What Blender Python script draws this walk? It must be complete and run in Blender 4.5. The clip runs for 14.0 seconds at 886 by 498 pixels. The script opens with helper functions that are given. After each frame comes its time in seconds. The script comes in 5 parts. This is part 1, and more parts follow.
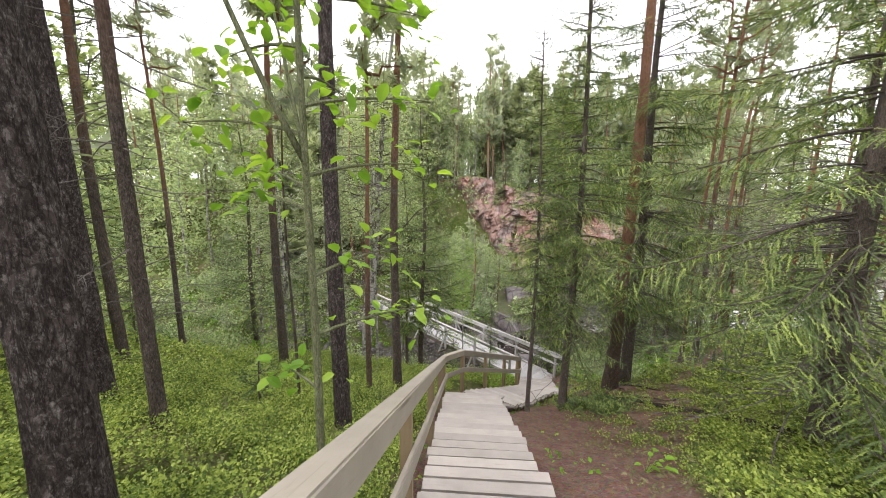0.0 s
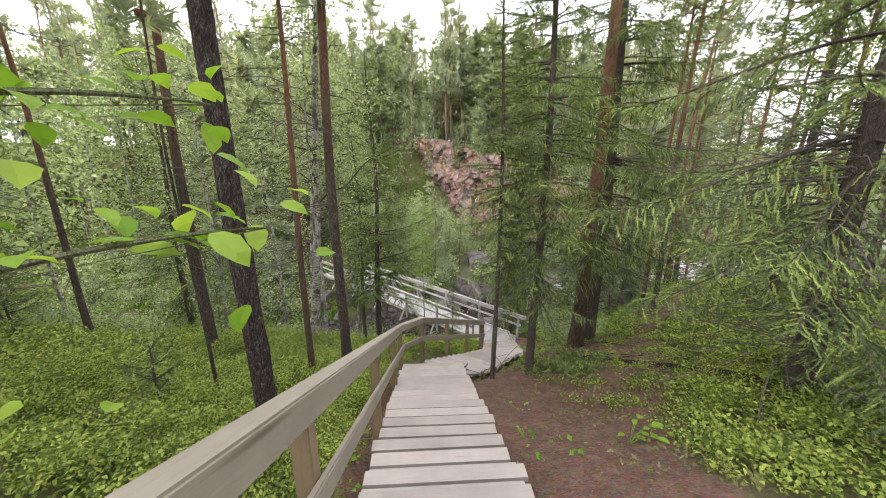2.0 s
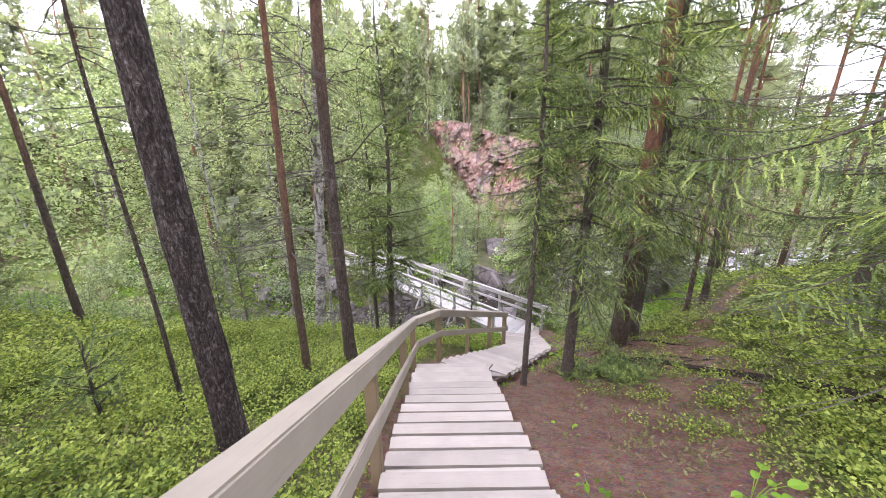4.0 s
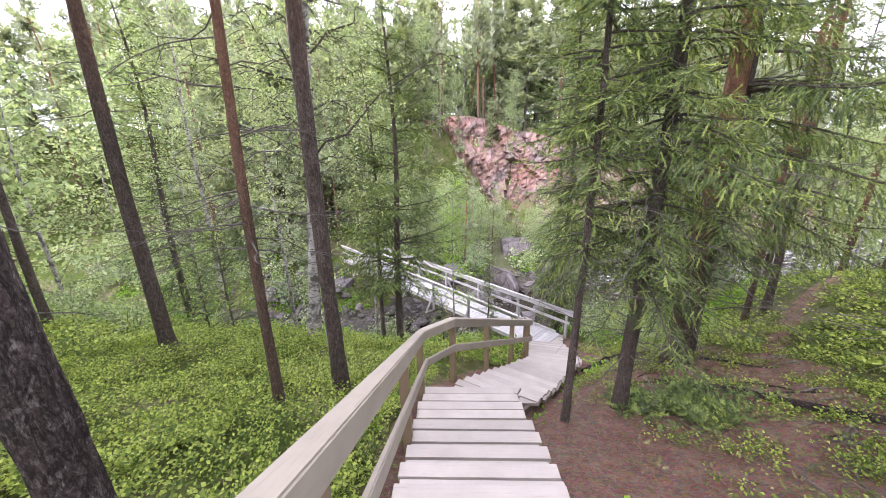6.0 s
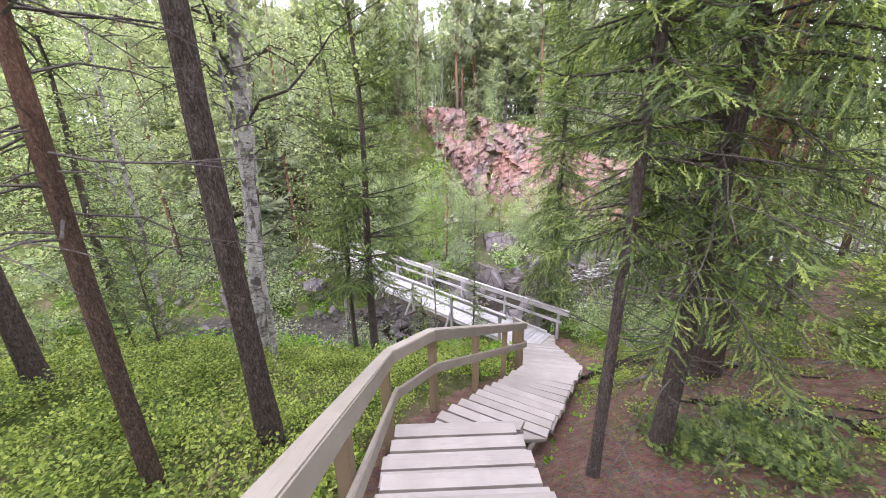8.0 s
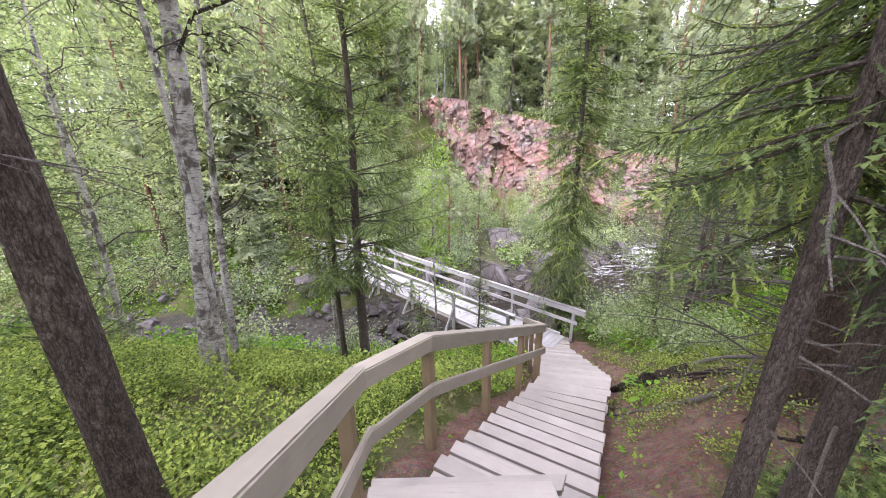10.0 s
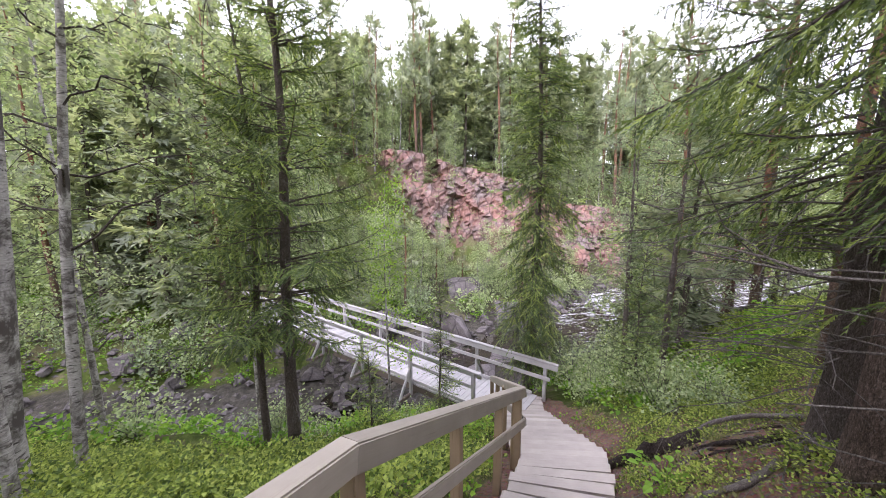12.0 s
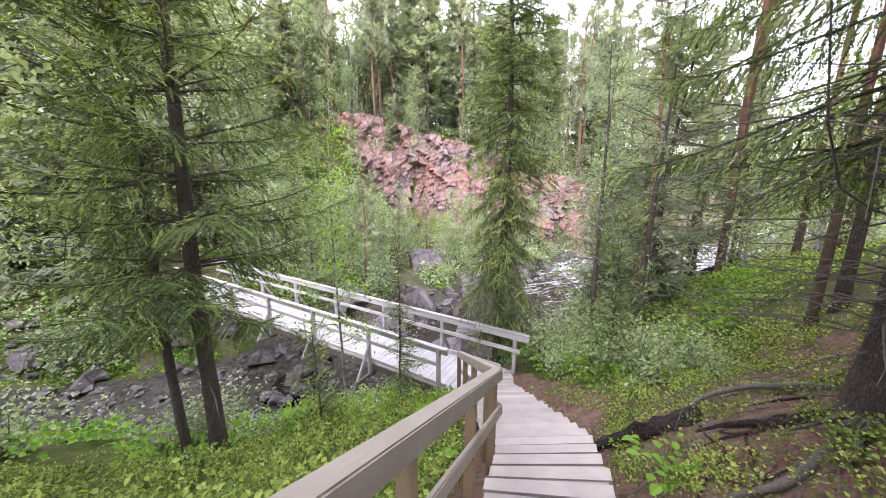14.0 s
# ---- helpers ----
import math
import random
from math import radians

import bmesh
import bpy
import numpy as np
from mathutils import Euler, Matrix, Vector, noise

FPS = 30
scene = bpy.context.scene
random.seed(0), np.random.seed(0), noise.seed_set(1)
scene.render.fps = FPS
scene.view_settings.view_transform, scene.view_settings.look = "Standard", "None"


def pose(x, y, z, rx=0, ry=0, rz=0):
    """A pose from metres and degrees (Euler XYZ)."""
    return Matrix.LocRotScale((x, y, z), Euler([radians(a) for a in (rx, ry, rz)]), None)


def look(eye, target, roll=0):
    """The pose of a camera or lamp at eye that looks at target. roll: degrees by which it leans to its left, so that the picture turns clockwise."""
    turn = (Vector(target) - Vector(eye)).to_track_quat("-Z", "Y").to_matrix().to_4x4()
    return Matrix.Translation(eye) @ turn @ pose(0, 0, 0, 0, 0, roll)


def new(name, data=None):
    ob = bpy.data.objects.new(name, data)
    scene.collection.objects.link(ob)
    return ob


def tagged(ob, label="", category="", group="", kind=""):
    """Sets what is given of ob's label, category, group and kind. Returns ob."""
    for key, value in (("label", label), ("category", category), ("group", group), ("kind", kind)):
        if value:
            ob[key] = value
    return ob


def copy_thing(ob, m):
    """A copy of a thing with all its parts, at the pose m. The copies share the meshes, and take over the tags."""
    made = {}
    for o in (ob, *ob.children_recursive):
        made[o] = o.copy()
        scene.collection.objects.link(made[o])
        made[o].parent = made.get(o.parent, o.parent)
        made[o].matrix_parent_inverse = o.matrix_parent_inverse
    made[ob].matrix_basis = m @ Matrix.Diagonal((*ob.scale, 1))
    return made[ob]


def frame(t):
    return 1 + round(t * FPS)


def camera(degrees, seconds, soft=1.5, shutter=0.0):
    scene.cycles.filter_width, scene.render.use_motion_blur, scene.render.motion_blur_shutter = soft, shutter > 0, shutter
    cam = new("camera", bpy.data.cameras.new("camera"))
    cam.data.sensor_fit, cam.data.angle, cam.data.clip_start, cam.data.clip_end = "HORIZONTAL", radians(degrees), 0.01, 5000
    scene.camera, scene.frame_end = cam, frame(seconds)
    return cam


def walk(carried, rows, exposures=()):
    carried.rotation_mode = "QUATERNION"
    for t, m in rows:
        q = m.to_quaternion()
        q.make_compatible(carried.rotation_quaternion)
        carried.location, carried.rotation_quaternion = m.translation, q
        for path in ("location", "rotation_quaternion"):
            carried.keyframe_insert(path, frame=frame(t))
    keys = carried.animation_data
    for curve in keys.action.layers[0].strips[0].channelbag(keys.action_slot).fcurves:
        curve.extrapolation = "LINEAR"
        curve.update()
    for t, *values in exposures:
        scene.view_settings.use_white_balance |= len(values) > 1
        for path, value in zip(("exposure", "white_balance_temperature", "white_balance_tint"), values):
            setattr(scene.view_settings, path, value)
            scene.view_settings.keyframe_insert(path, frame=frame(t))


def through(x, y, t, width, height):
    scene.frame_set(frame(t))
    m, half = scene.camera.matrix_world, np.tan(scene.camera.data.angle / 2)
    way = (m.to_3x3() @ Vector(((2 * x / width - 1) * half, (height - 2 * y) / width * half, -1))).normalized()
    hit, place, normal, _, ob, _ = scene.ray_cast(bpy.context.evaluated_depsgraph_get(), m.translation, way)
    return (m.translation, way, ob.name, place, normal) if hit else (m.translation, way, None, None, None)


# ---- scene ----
cam = camera(104.0, 14.0, soft=0.75)
PATH = [
    (0, (-0.046, 0.047, 1.41), (-0.16, 2.012, 1.057), 0.7),
    (0.5, (0.015, 0.223, 1.365), (0.115, 2.191, 1.023), 0.2),
    (1, (0.074, 0.435, 1.222), (0.115, 2.404, 0.869), 0.2),
    (1.5, (0.082, 0.651, 1.106), (0.167, 2.618, 0.757), 0.2),
    (2, (0.095, 0.911, 0.992), (0.201, 2.837, 0.465), 0.0),
    (2.5, (0.036, 1.148, 0.864), (0.051, 3.068, 0.305), -0.0),
    (2.7, (0.032, 1.246, 0.817), (0.047, 3.161, 0.241), 0.0),
    (4.8, (0.094, 2.358, 0.416), (0.104, 4.268, -0.177), -0.9),
    (5, (0.095, 2.472, 0.364), (0.104, 4.386, -0.217), -0.9),
    (5.5, (0.043, 2.727, 0.239), (-0.013, 4.641, -0.339), -0.8),
    (6, (0.026, 3.021, 0.132), (-0.032, 4.933, -0.452), -0.9),
    (6.5, (0.097, 3.307, 0.044), (0.054, 5.216, -0.551), -1.4),
    (7, (0.11, 3.61, -0.062), (0.132, 5.517, -0.663), -1.4),
    (7.5, (0.107, 3.897, -0.174), (0.148, 5.804, -0.776), -1.3),
    (8, (0.067, 4.169, -0.328), (0.115, 6.078, -0.924), -1.1),
    (8.2, (0.067, 4.289, -0.403), (0.068, 6.195, -1.011), -0.9),
    (10.3, (0.091, 5.382, -0.928), (0.144, 7.289, -1.527), -0.5),
    (10.5, (0.081, 5.484, -0.941), (0.153, 7.391, -1.538), -0.2),
    (11, (0.111, 5.73, -1.061), (0.32, 7.691, -1.396), -0.3),
    (11.5, (0.185, 5.978, -1.184), (0.44, 7.939, -1.481), -0.3),
    (12, (0.191, 6.235, -1.335), (0.48, 8.19, -1.639), -0.0),
    (12.5, (0.265, 6.497, -1.452), (0.571, 8.42, -1.91), -0.1),
    (13, (0.311, 6.734, -1.554), (0.804, 8.618, -2.009), 0.1),
    (13.5, (0.356, 6.982, -1.628), (0.856, 8.864, -2.085), -0.1),
    (14, (0.453, 7.178, -1.755), (0.935, 9.067, -2.202), 0.2),
]
walk(cam, [(t, look(eye, target, roll)) for t, eye, target, roll in PATH],
     [(0.0, 0.03, 6450, 15), (1.5, -0.14, 6450, 15), (2.0, -0.08, 6450, 15), (2.5, 0.14, 6350, 24), (5.0, 0.53, 5950, 26), (8, 0.57, 5950, 26), (10.5, 0.55, 5950, 26), (11.5, 0.37, 5950, 26), (12.0, 0.17, 5950, 26), (12.5, 0.05, 5950, 26), (13.0, 0.20, 5950, 26), (13.5, 0.35, 5950, 26), (14.0, 0.50, 5950, 26)])

# ---- light ----
world = bpy.data.worlds.new("overcast_sky")
scene.world = world
world.use_nodes = True
wn = world.node_tree
sky = wn.nodes.new("ShaderNodeTexSky")
sky.sky_type, sky.sun_disc = "NISHITA", False
sky.sun_elevation, sky.sun_rotation = radians(39), radians(-132)
sky.air_density, sky.dust_density, sky.ozone_density = 1.0, 4.0, 1.0
grey = wn.nodes.new("ShaderNodeHueSaturation")
grey.inputs["Saturation"].default_value = 0.12
cloud = wn.nodes.new("ShaderNodeMix")
cloud.data_type = "RGBA"
cloud.inputs[0].default_value = 0.72
cloud.inputs[7].default_value = (15.5, 15.8, 16.3, 1)
wn.links.new(sky.outputs[0], grey.inputs["Color"])
wn.links.new(grey.outputs[0], cloud.inputs[6])
# an overcast sky is brightest overhead
up_axis = wn.nodes.new("ShaderNodeSeparateXYZ")
wn.links.new(wn.nodes.new("ShaderNodeTexCoord").outputs["Generated"], up_axis.inputs[0])
gain = wn.nodes.new("ShaderNodeMapRange")
gain.inputs["From Min"].default_value, gain.inputs["From Max"].default_value = 0.0, 1.0
gain.inputs["To Min"].default_value, gain.inputs["To Max"].default_value = 0.66, 1.2
wn.links.new(up_axis.outputs[2], gain.inputs["Value"])
graded = wn.nodes.new("ShaderNodeVectorMath")
graded.operation = "SCALE"
wn.links.new(cloud.outputs[2], graded.inputs[0])
wn.links.new(gain.outputs[0], graded.inputs["Scale"])
wn.links.new(graded.outputs[0], wn.nodes["Background"].inputs[0])
wn.nodes["Background"].inputs[1].default_value = 0.25

sun = new("sun", bpy.data.lights.new("sun", "SUN"))
sun.data.energy, sun.data.angle, sun.data.color = 2.7, radians(15), (1.0, 0.96, 0.9)
sun.matrix_world = look((-10, -9, 11), (0, 0, 0))
tagged(sun, kind="structure")


# ---- materials ----
class Nodes:
    """A short way to write a node material."""

    def __init__(self, name):
        self.mat = bpy.data.materials.new(name)
        self.mat.use_nodes = True
        self.tree = self.mat.node_tree
        self.bsdf = self.tree.nodes["Principled BSDF"]
        self.out = self.tree.nodes["Material Output"]

    def add(self, kind, links=None, **values):
        node = self.tree.nodes.new("ShaderNode" + kind)
        for key, value in values.items():
            node.inputs[key.replace("_", " ")].default_value = value
        for key, socket in (links or {}).items():
            self.tree.links.new(socket, node.inputs[key])
        return node

    def link(self, a, b):
        self.tree.links.new(a, b)

    def coords(self, scale=(1, 1, 1), kind="Object"):
        tex = self.add("TexCoord")
        m = self.add("Mapping", {"Vector": tex.outputs[kind]})
        m.inputs["Scale"].default_value = scale
        return m.outputs[0]

    def place(self, scale=(1, 1, 1)):
        geo = self.add("NewGeometry")
        m = self.add("Mapping", {"Vector": geo.outputs["Position"]})
        m.inputs["Scale"].default_value = scale
        return m.outputs[0]

    def noise(self, vec, scale, detail=5.0, rough=0.6, warp=0.0):
        return self.add("TexNoise", {"Vector": vec}, Scale=scale, Detail=detail, Roughness=rough, Distortion=warp).outputs["Fac"]

    def ramp(self, fac, stops):
        node = self.add("ValToRGB", {"Fac": fac})
        el = node.color_ramp.elements
        while len(el) < len(stops):
            el.new(0.5)
        for e, (p, c) in zip(el, stops):
            e.position = p
            e.color = (*c, 1) if len(c) == 3 else c
        return node.outputs[0]

    def mix(self, fac, a, b, how="MIX"):
        node = self.tree.nodes.new("ShaderNodeMix")
        node.data_type, node.blend_type = "RGBA", how
        for k, v in ((0, fac), (6, a), (7, b)):
            if isinstance(v, bpy.types.NodeSocket):
                self.link(v, node.inputs[k])
            else:
                node.inputs[k].default_value = (*v, 1) if isinstance(v, tuple) and len(v) == 3 else v
        return node.outputs[2]

    def math(self, how, a, b=0.5):
        node = self.tree.nodes.new("ShaderNodeMath")
        node.operation = how
        for k, v in ((0, a), (1, b)):
            if isinstance(v, bpy.types.NodeSocket):
                self.link(v, node.inputs[k])
            else:
                node.inputs[k].default_value = v
        return node.outputs[0]

    def finish(self, colour, rough=0.8, height=None, strength=0.3, depth=0.01, spec=0.3):
        self.link(colour, self.bsdf.inputs["Base Color"])
        if isinstance(rough, bpy.types.NodeSocket):
            self.link(rough, self.bsdf.inputs["Roughness"])
        else:
            self.bsdf.inputs["Roughness"].default_value = rough
        self.bsdf.inputs["Specular IOR Level"].default_value = spec
        if height is not None:
            b = self.add("Bump", {"Height": height}, Strength=strength, Distance=depth)
            self.link(b.outputs[0], self.bsdf.inputs["Normal"])
        return self.mat


def wood(name, light, dark, along):
    """Weathered sawn softwood: fine grain along one axis, grey stains, nail-dark knots."""
    n = Nodes(name)
    k = [1.0, 1.0, 1.0]
    k[along] = 0.06
    vec = n.coords(tuple(k))
    info = n.add("ObjectInfo")
    shift = n.add("VectorMath", {0: vec})
    off = n.add("CombineXYZ", {"X": n.math("MULTIPLY", info.outputs["Random"], 37.0), "Y": n.math("MULTIPLY", info.outputs["Random"], 11.0)})
    n.link(off.outputs[0], shift.inputs[1])
    v = shift.outputs[0]
    grain = n.noise(v, 60, 6, 0.7, 0.4)
    stain = n.noise(n.place(), 3.5, 4, 0.6)
    knot = n.add("TexVoronoi", {"Vector": v}, Scale=4.5).outputs["Distance"]
    col = n.ramp(grain, [(0.22, dark), (0.42, light), (0.8, tuple(min(1, c * 1.08) for c in light))])
    col = n.mix(n.ramp(stain, [(0.35, (0, 0, 0)), (0.7, (0.55, 0.55, 0.55))]), col, tuple(c * 0.72 for c in light))
    col = n.mix(n.ramp(knot, [(0.02, (0.75, 0.75, 0.75)), (0.07, (0, 0, 0))]), col, (0.12, 0.085, 0.06))
    tone = n.math("ADD", n.math("MULTIPLY", info.outputs["Random"], 0.24), 0.86)
    col = n.mix(1.0, col, tone, "MULTIPLY")
    return n.finish(col, 0.72, grain, 0.35, 0.004)


def bark(name, stops, scale=1.0, relief=0.02, orange=None):
    """Bark in flaking plates, each of its own tone; old pine turns orange and thin higher up."""
    n = Nodes(name)
    vec = n.coords((1, 1, 0.24))
    fine = n.noise(vec, 75 * scale, 6, 0.75)
    ridge = n.math("ABSOLUTE", n.math("SUBTRACT", n.noise(vec, 34 * scale, 5, 0.65, 0.35), 0.5))
    crack = n.ramp(ridge, [(0.0, (0.25, 0.25, 0.25)), (0.05, (1, 1, 1))])
    vec2 = n.coords((1, 1, 0.6))
    wob = n.noise(vec2, 14 * scale, 5, 0.7)
    warped = n.add("VectorMath", {0: vec2, 1: n.add("CombineXYZ", {"X": n.math("MULTIPLY", wob, 0.14), "Y": n.math("MULTIPLY", wob, -0.12), "Z": n.math("MULTIPLY", wob, 0.2)}).outputs[0]})
    flake = n.add("TexVoronoi", {"Vector": warped.outputs[0]}, Scale=40 * scale)
    cell = n.add("SeparateColor", {0: flake.outputs["Color"]}).outputs[0]
    chip = n.math("ADD", n.math("MULTIPLY", cell, 0.4), n.math("MULTIPLY", n.ramp(n.noise(vec2, 44 * scale, 6, 0.7, 1.5), [(0.46, (0, 0, 0)), (0.6, (1, 1, 1))]), 0.6))
    gap = n.add("TexVoronoi", {"Vector": warped.outputs[0]}, Scale=40 * scale)
    gap.feature = "DISTANCE_TO_EDGE"
    seam = n.ramp(gap.outputs["Distance"], [(0.0, (0.5, 0.5, 0.5)), (0.16, (1, 1, 1))])
    tone = n.noise(n.coords((1, 1, 0.5)), 5 * scale, 5, 0.7)
    mixv = n.math("ADD", n.math("ADD", n.math("MULTIPLY", fine, 0.40), n.math("MULTIPLY", tone, 0.32)), n.math("MULTIPLY", chip, 0.29))
    col = n.ramp(mixv, stops)
    col = n.mix(n.math("MULTIPLY", crack, seam), tuple(c * 0.4 for c in stops[0][1]), col)
    if orange:
        tex = n.add("TexCoord")
        z = n.add("SeparateXYZ", {0: tex.outputs["Object"]}).outputs[2]
        up = n.add("MapRange", {"Value": n.math("ADD", z, n.math("MULTIPLY", tone, 2.0))}, From_Min=orange[0], From_Max=orange[1])
        col = n.mix(up.outputs[0], col, n.ramp(mixv, [(0.3, (0.12, 0.062, 0.042)), (0.65, (0.33, 0.175, 0.11))]))
    h = n.math("ADD", n.math("MULTIPLY", crack, 0.5), n.math("ADD", n.math("MULTIPLY", fine, 0.5), n.math("ADD", n.math("MULTIPLY", seam, 0.5), n.math("MULTIPLY", chip, 0.4))))
    return n.finish(col, 0.9, h, 0.9, relief, 0.15)


def birch_bark():
    n = Nodes("birch_bark")
    vec = n.coords((1, 1, 4.0))
    patch = n.noise(n.coords((1, 1, 0.8)), 5, 6, 0.7, 0.5)
    dash = n.noise(vec, 9, 4, 0.7)
    col = n.ramp(n.noise(vec, 22, 5, 0.7), [(0.3, (0.24, 0.22, 0.21)), (0.65, (0.52, 0.49, 0.46))])
    col = n.mix(n.ramp(dash, [(0.56, (0, 0, 0)), (0.64, (1, 1, 1))]), col, (0.07, 0.06, 0.055))
    col = n.mix(n.ramp(patch, [(0.46, (0, 0, 0)), (0.58, (1, 1, 1))]), col, (0.10, 0.088, 0.078))
    return n.finish(col, 0.8, dash, 0.6, 0.01, 0.2)


def leaf_mat(name, stops, through=0.35, rough=0.55, patch=0.6):
    """Leaves or needles: colour differs leaf by leaf and in drifts, some light shines through."""
    n = Nodes(name)
    geo = n.add("NewGeometry")
    drift, clump = n.noise(n.place(), patch, 3, 0.6), n.noise(n.place(), 5.5 * patch, 2, 0.5)
    fac = n.math("ADD", n.math("MULTIPLY", geo.outputs["Random Per Island"], 0.5), n.math("ADD", n.math("MULTIPLY", drift, 0.35), n.math("MULTIPLY", clump, 0.3)))
    col = n.ramp(fac, stops)
    n.link(col, n.bsdf.inputs["Base Color"])
    n.bsdf.inputs["Roughness"].default_value = rough
    n.bsdf.inputs["Specular IOR Level"].default_value = 0.25
    tr = n.add("BsdfTranslucent", {"Color": n.mix(1.0, col, (1.25, 1.25, 0.7), "MULTIPLY")})
    m = n.add("MixShader", {1: n.bsdf.outputs[0], 2: tr.outputs[0]}, Fac=through)
    n.link(m.outputs[0], n.out.inputs[0])
    return n.mat


def ground_mat():
    """Moss and heath, bare reddish soil with needle litter, wet gravel in the river bed."""
    n = Nodes("forest_floor")
    p = n.place()
    soil_at = n.add("Attribute")
    soil_at.attribute_name = "soil"
    stone_at = n.add("Attribute")
    stone_at.attribute_name = "stone"
    big, mid, fine = n.noise(p, 0.9, 5, 0.6), n.noise(p, 6, 5, 0.65), n.noise(p, 70, 5, 0.75)
    litter = n.add("TexVoronoi", {"Vector": n.place((1, 1.7, 1))}, Scale=34).outputs["Color"]
    moss = n.ramp(n.math("ADD", n.math("MULTIPLY", mid, 0.6), n.math("MULTIPLY", fine, 0.4)), [(0.3, (0.028, 0.035, 0.010)), (0.5, (0.075, 0.105, 0.022)), (0.7, (0.17, 0.19, 0.05))])
    moss = n.mix(n.ramp(big, [(0.45, (0, 0, 0)), (0.62, (0.8, 0.8, 0.8))]), moss, n.ramp(fine, [(0.3, (0.10, 0.075, 0.045)), (0.7, (0.26, 0.22, 0.14))]))
    soil = n.ramp(n.math("ADD", n.math("MULTIPLY", mid, 0.5), n.math("MULTIPLY", fine, 0.5)), [(0.3, (0.075, 0.042, 0.031)), (0.5, (0.18, 0.108, 0.083)), (0.68, (0.32, 0.22, 0.175))])
    soil = n.mix(0.25, soil, n.mix(1.0, litter, (0.45, 0.29, 0.22), "MULTIPLY"))
    stone = n.ramp(n.math("ADD", n.math("MULTIPLY", mid, 0.5), n.math("MULTIPLY", fine, 0.5)), [(0.35, (0.025, 0.022, 0.02)), (0.5, (0.075, 0.068, 0.055)), (0.66, (0.17, 0.155, 0.13))])
    edge = n.math("ADD", soil_at.outputs["Fac"], n.math("MULTIPLY", n.math("SUBTRACT", mid, 0.5), 1.3))
    col = n.mix(n.ramp(edge, [(0.42, (0, 0, 0)), (0.58, (1, 1, 1))]), moss, soil)
    edge = n.math("ADD", stone_at.outputs["Fac"], n.math("MULTIPLY", n.math("SUBTRACT", mid, 0.5), 0.9))
    col = n.mix(n.ramp(edge, [(0.42, (0, 0, 0)), (0.58, (1, 1, 1))]), col, stone)
    h = n.math("ADD", n.math("MULTIPLY", mid, 0.5), fine)
    return n.finish(col, 0.95, h, 0.8, 0.05, 0.1)


def rock_mat(name, stops, moss=0.5, red=None):
    n = Nodes(name)
    p = n.place()
    a, b, c = n.noise(p, 0.55, 5, 0.65, 0.6), n.noise(p, 3.2, 6, 0.7), n.noise(p, 20, 5, 0.75)
    vein = n.add("TexVoronoi", {"Vector": n.place((1, 1, 0.6))}, Scale=1.3)
    vein.feature = "DISTANCE_TO_EDGE"
    col = n.ramp(n.math("ADD", n.math("MULTIPLY", b, 0.6), n.math("MULTIPLY", c, 0.4)), stops)
    if red:
        col = n.mix(n.ramp(a, [(0.36, (0, 0, 0)), (0.62, (0.85, 0.85, 0.85))]), col, n.ramp(n.math("ADD", n.math("MULTIPLY", b, 0.6), n.math("MULTIPLY", c, 0.4)), red))
    col = n.mix(n.ramp(vein.outputs["Distance"], [(0.0, (0.7, 0.7, 0.7)), (0.06, (0, 0, 0))]), col, tuple(v * 0.35 for v in stops[0][1]))
    nz = n.add("SeparateXYZ", {0: n.add("NewGeometry").outputs["Normal"]}).outputs[2]
    top = n.ramp(n.math("ADD", nz, n.math("MULTIPLY", n.math("SUBTRACT", b, 0.5), 1.4)), [(0.95 - moss * 0.5, (0, 0, 0)), (1.15 - moss * 0.5, (1, 1, 1))])
    col = n.mix(top, col, n.ramp(c, [(0.3, (0.05, 0.07, 0.02)), (0.7, (0.16, 0.19, 0.06))]))
    return n.finish(col, 0.85, n.math("ADD", b, n.math("MULTIPLY", c, 0.5)), 0.7, 0.06, 0.25)


def water_mat():
    n = Nodes("river_water")
    p = n.place((1, 1.6, 1))
    w = n.noise(p, 3.0, 5, 0.65, 1.2)
    x = n.add("SeparateXYZ", {0: n.place()}).outputs[0]
    fast = n.add("MapRange", {"Value": x}, From_Min=4.0, From_Max=13.0, To_Min=-0.16, To_Max=0.03).outputs[0]
    foam = n.math("ADD", n.noise(n.place((0.7, 1.5, 1)), 1.6, 8, 0.75, 1.0), fast)
    fm = n.ramp(foam, [(0.48, (0, 0, 0)), (0.68, (1, 1, 1))])
    col = n.mix(fm, (0.018, 0.012, 0.008), (0.75, 0.76, 0.77))
    return n.finish(col, n.ramp(foam, [(0.5, (0.06, 0.06, 0.06)), (0.6, (0.6, 0.6, 0.6))]), n.math("ADD", w, foam), 0.5, 0.08, 0.5)


TREAD = wood("weathered_tread_wood", (0.38, 0.337, 0.303), (0.24, 0.20, 0.178), 0)
RAIL = wood("weathered_rail_wood", (0.34, 0.298, 0.243), (0.22, 0.187, 0.148), 0)
POST = wood("post_wood", (0.25, 0.185, 0.115), (0.15, 0.105, 0.06), 2)
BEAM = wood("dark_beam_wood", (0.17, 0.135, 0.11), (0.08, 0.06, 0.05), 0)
SILVER = wood("silver_bridge_wood", (0.46, 0.44, 0.43), (0.29, 0.27, 0.265), 0)
PINE_BARK = bark("pine_bark", [(0.3, (0.075, 0.058, 0.050)), (0.5, (0.16, 0.125, 0.105)), (0.72, (0.27, 0.225, 0.195))], 1.0, 0.02, (4.2, 7.0))
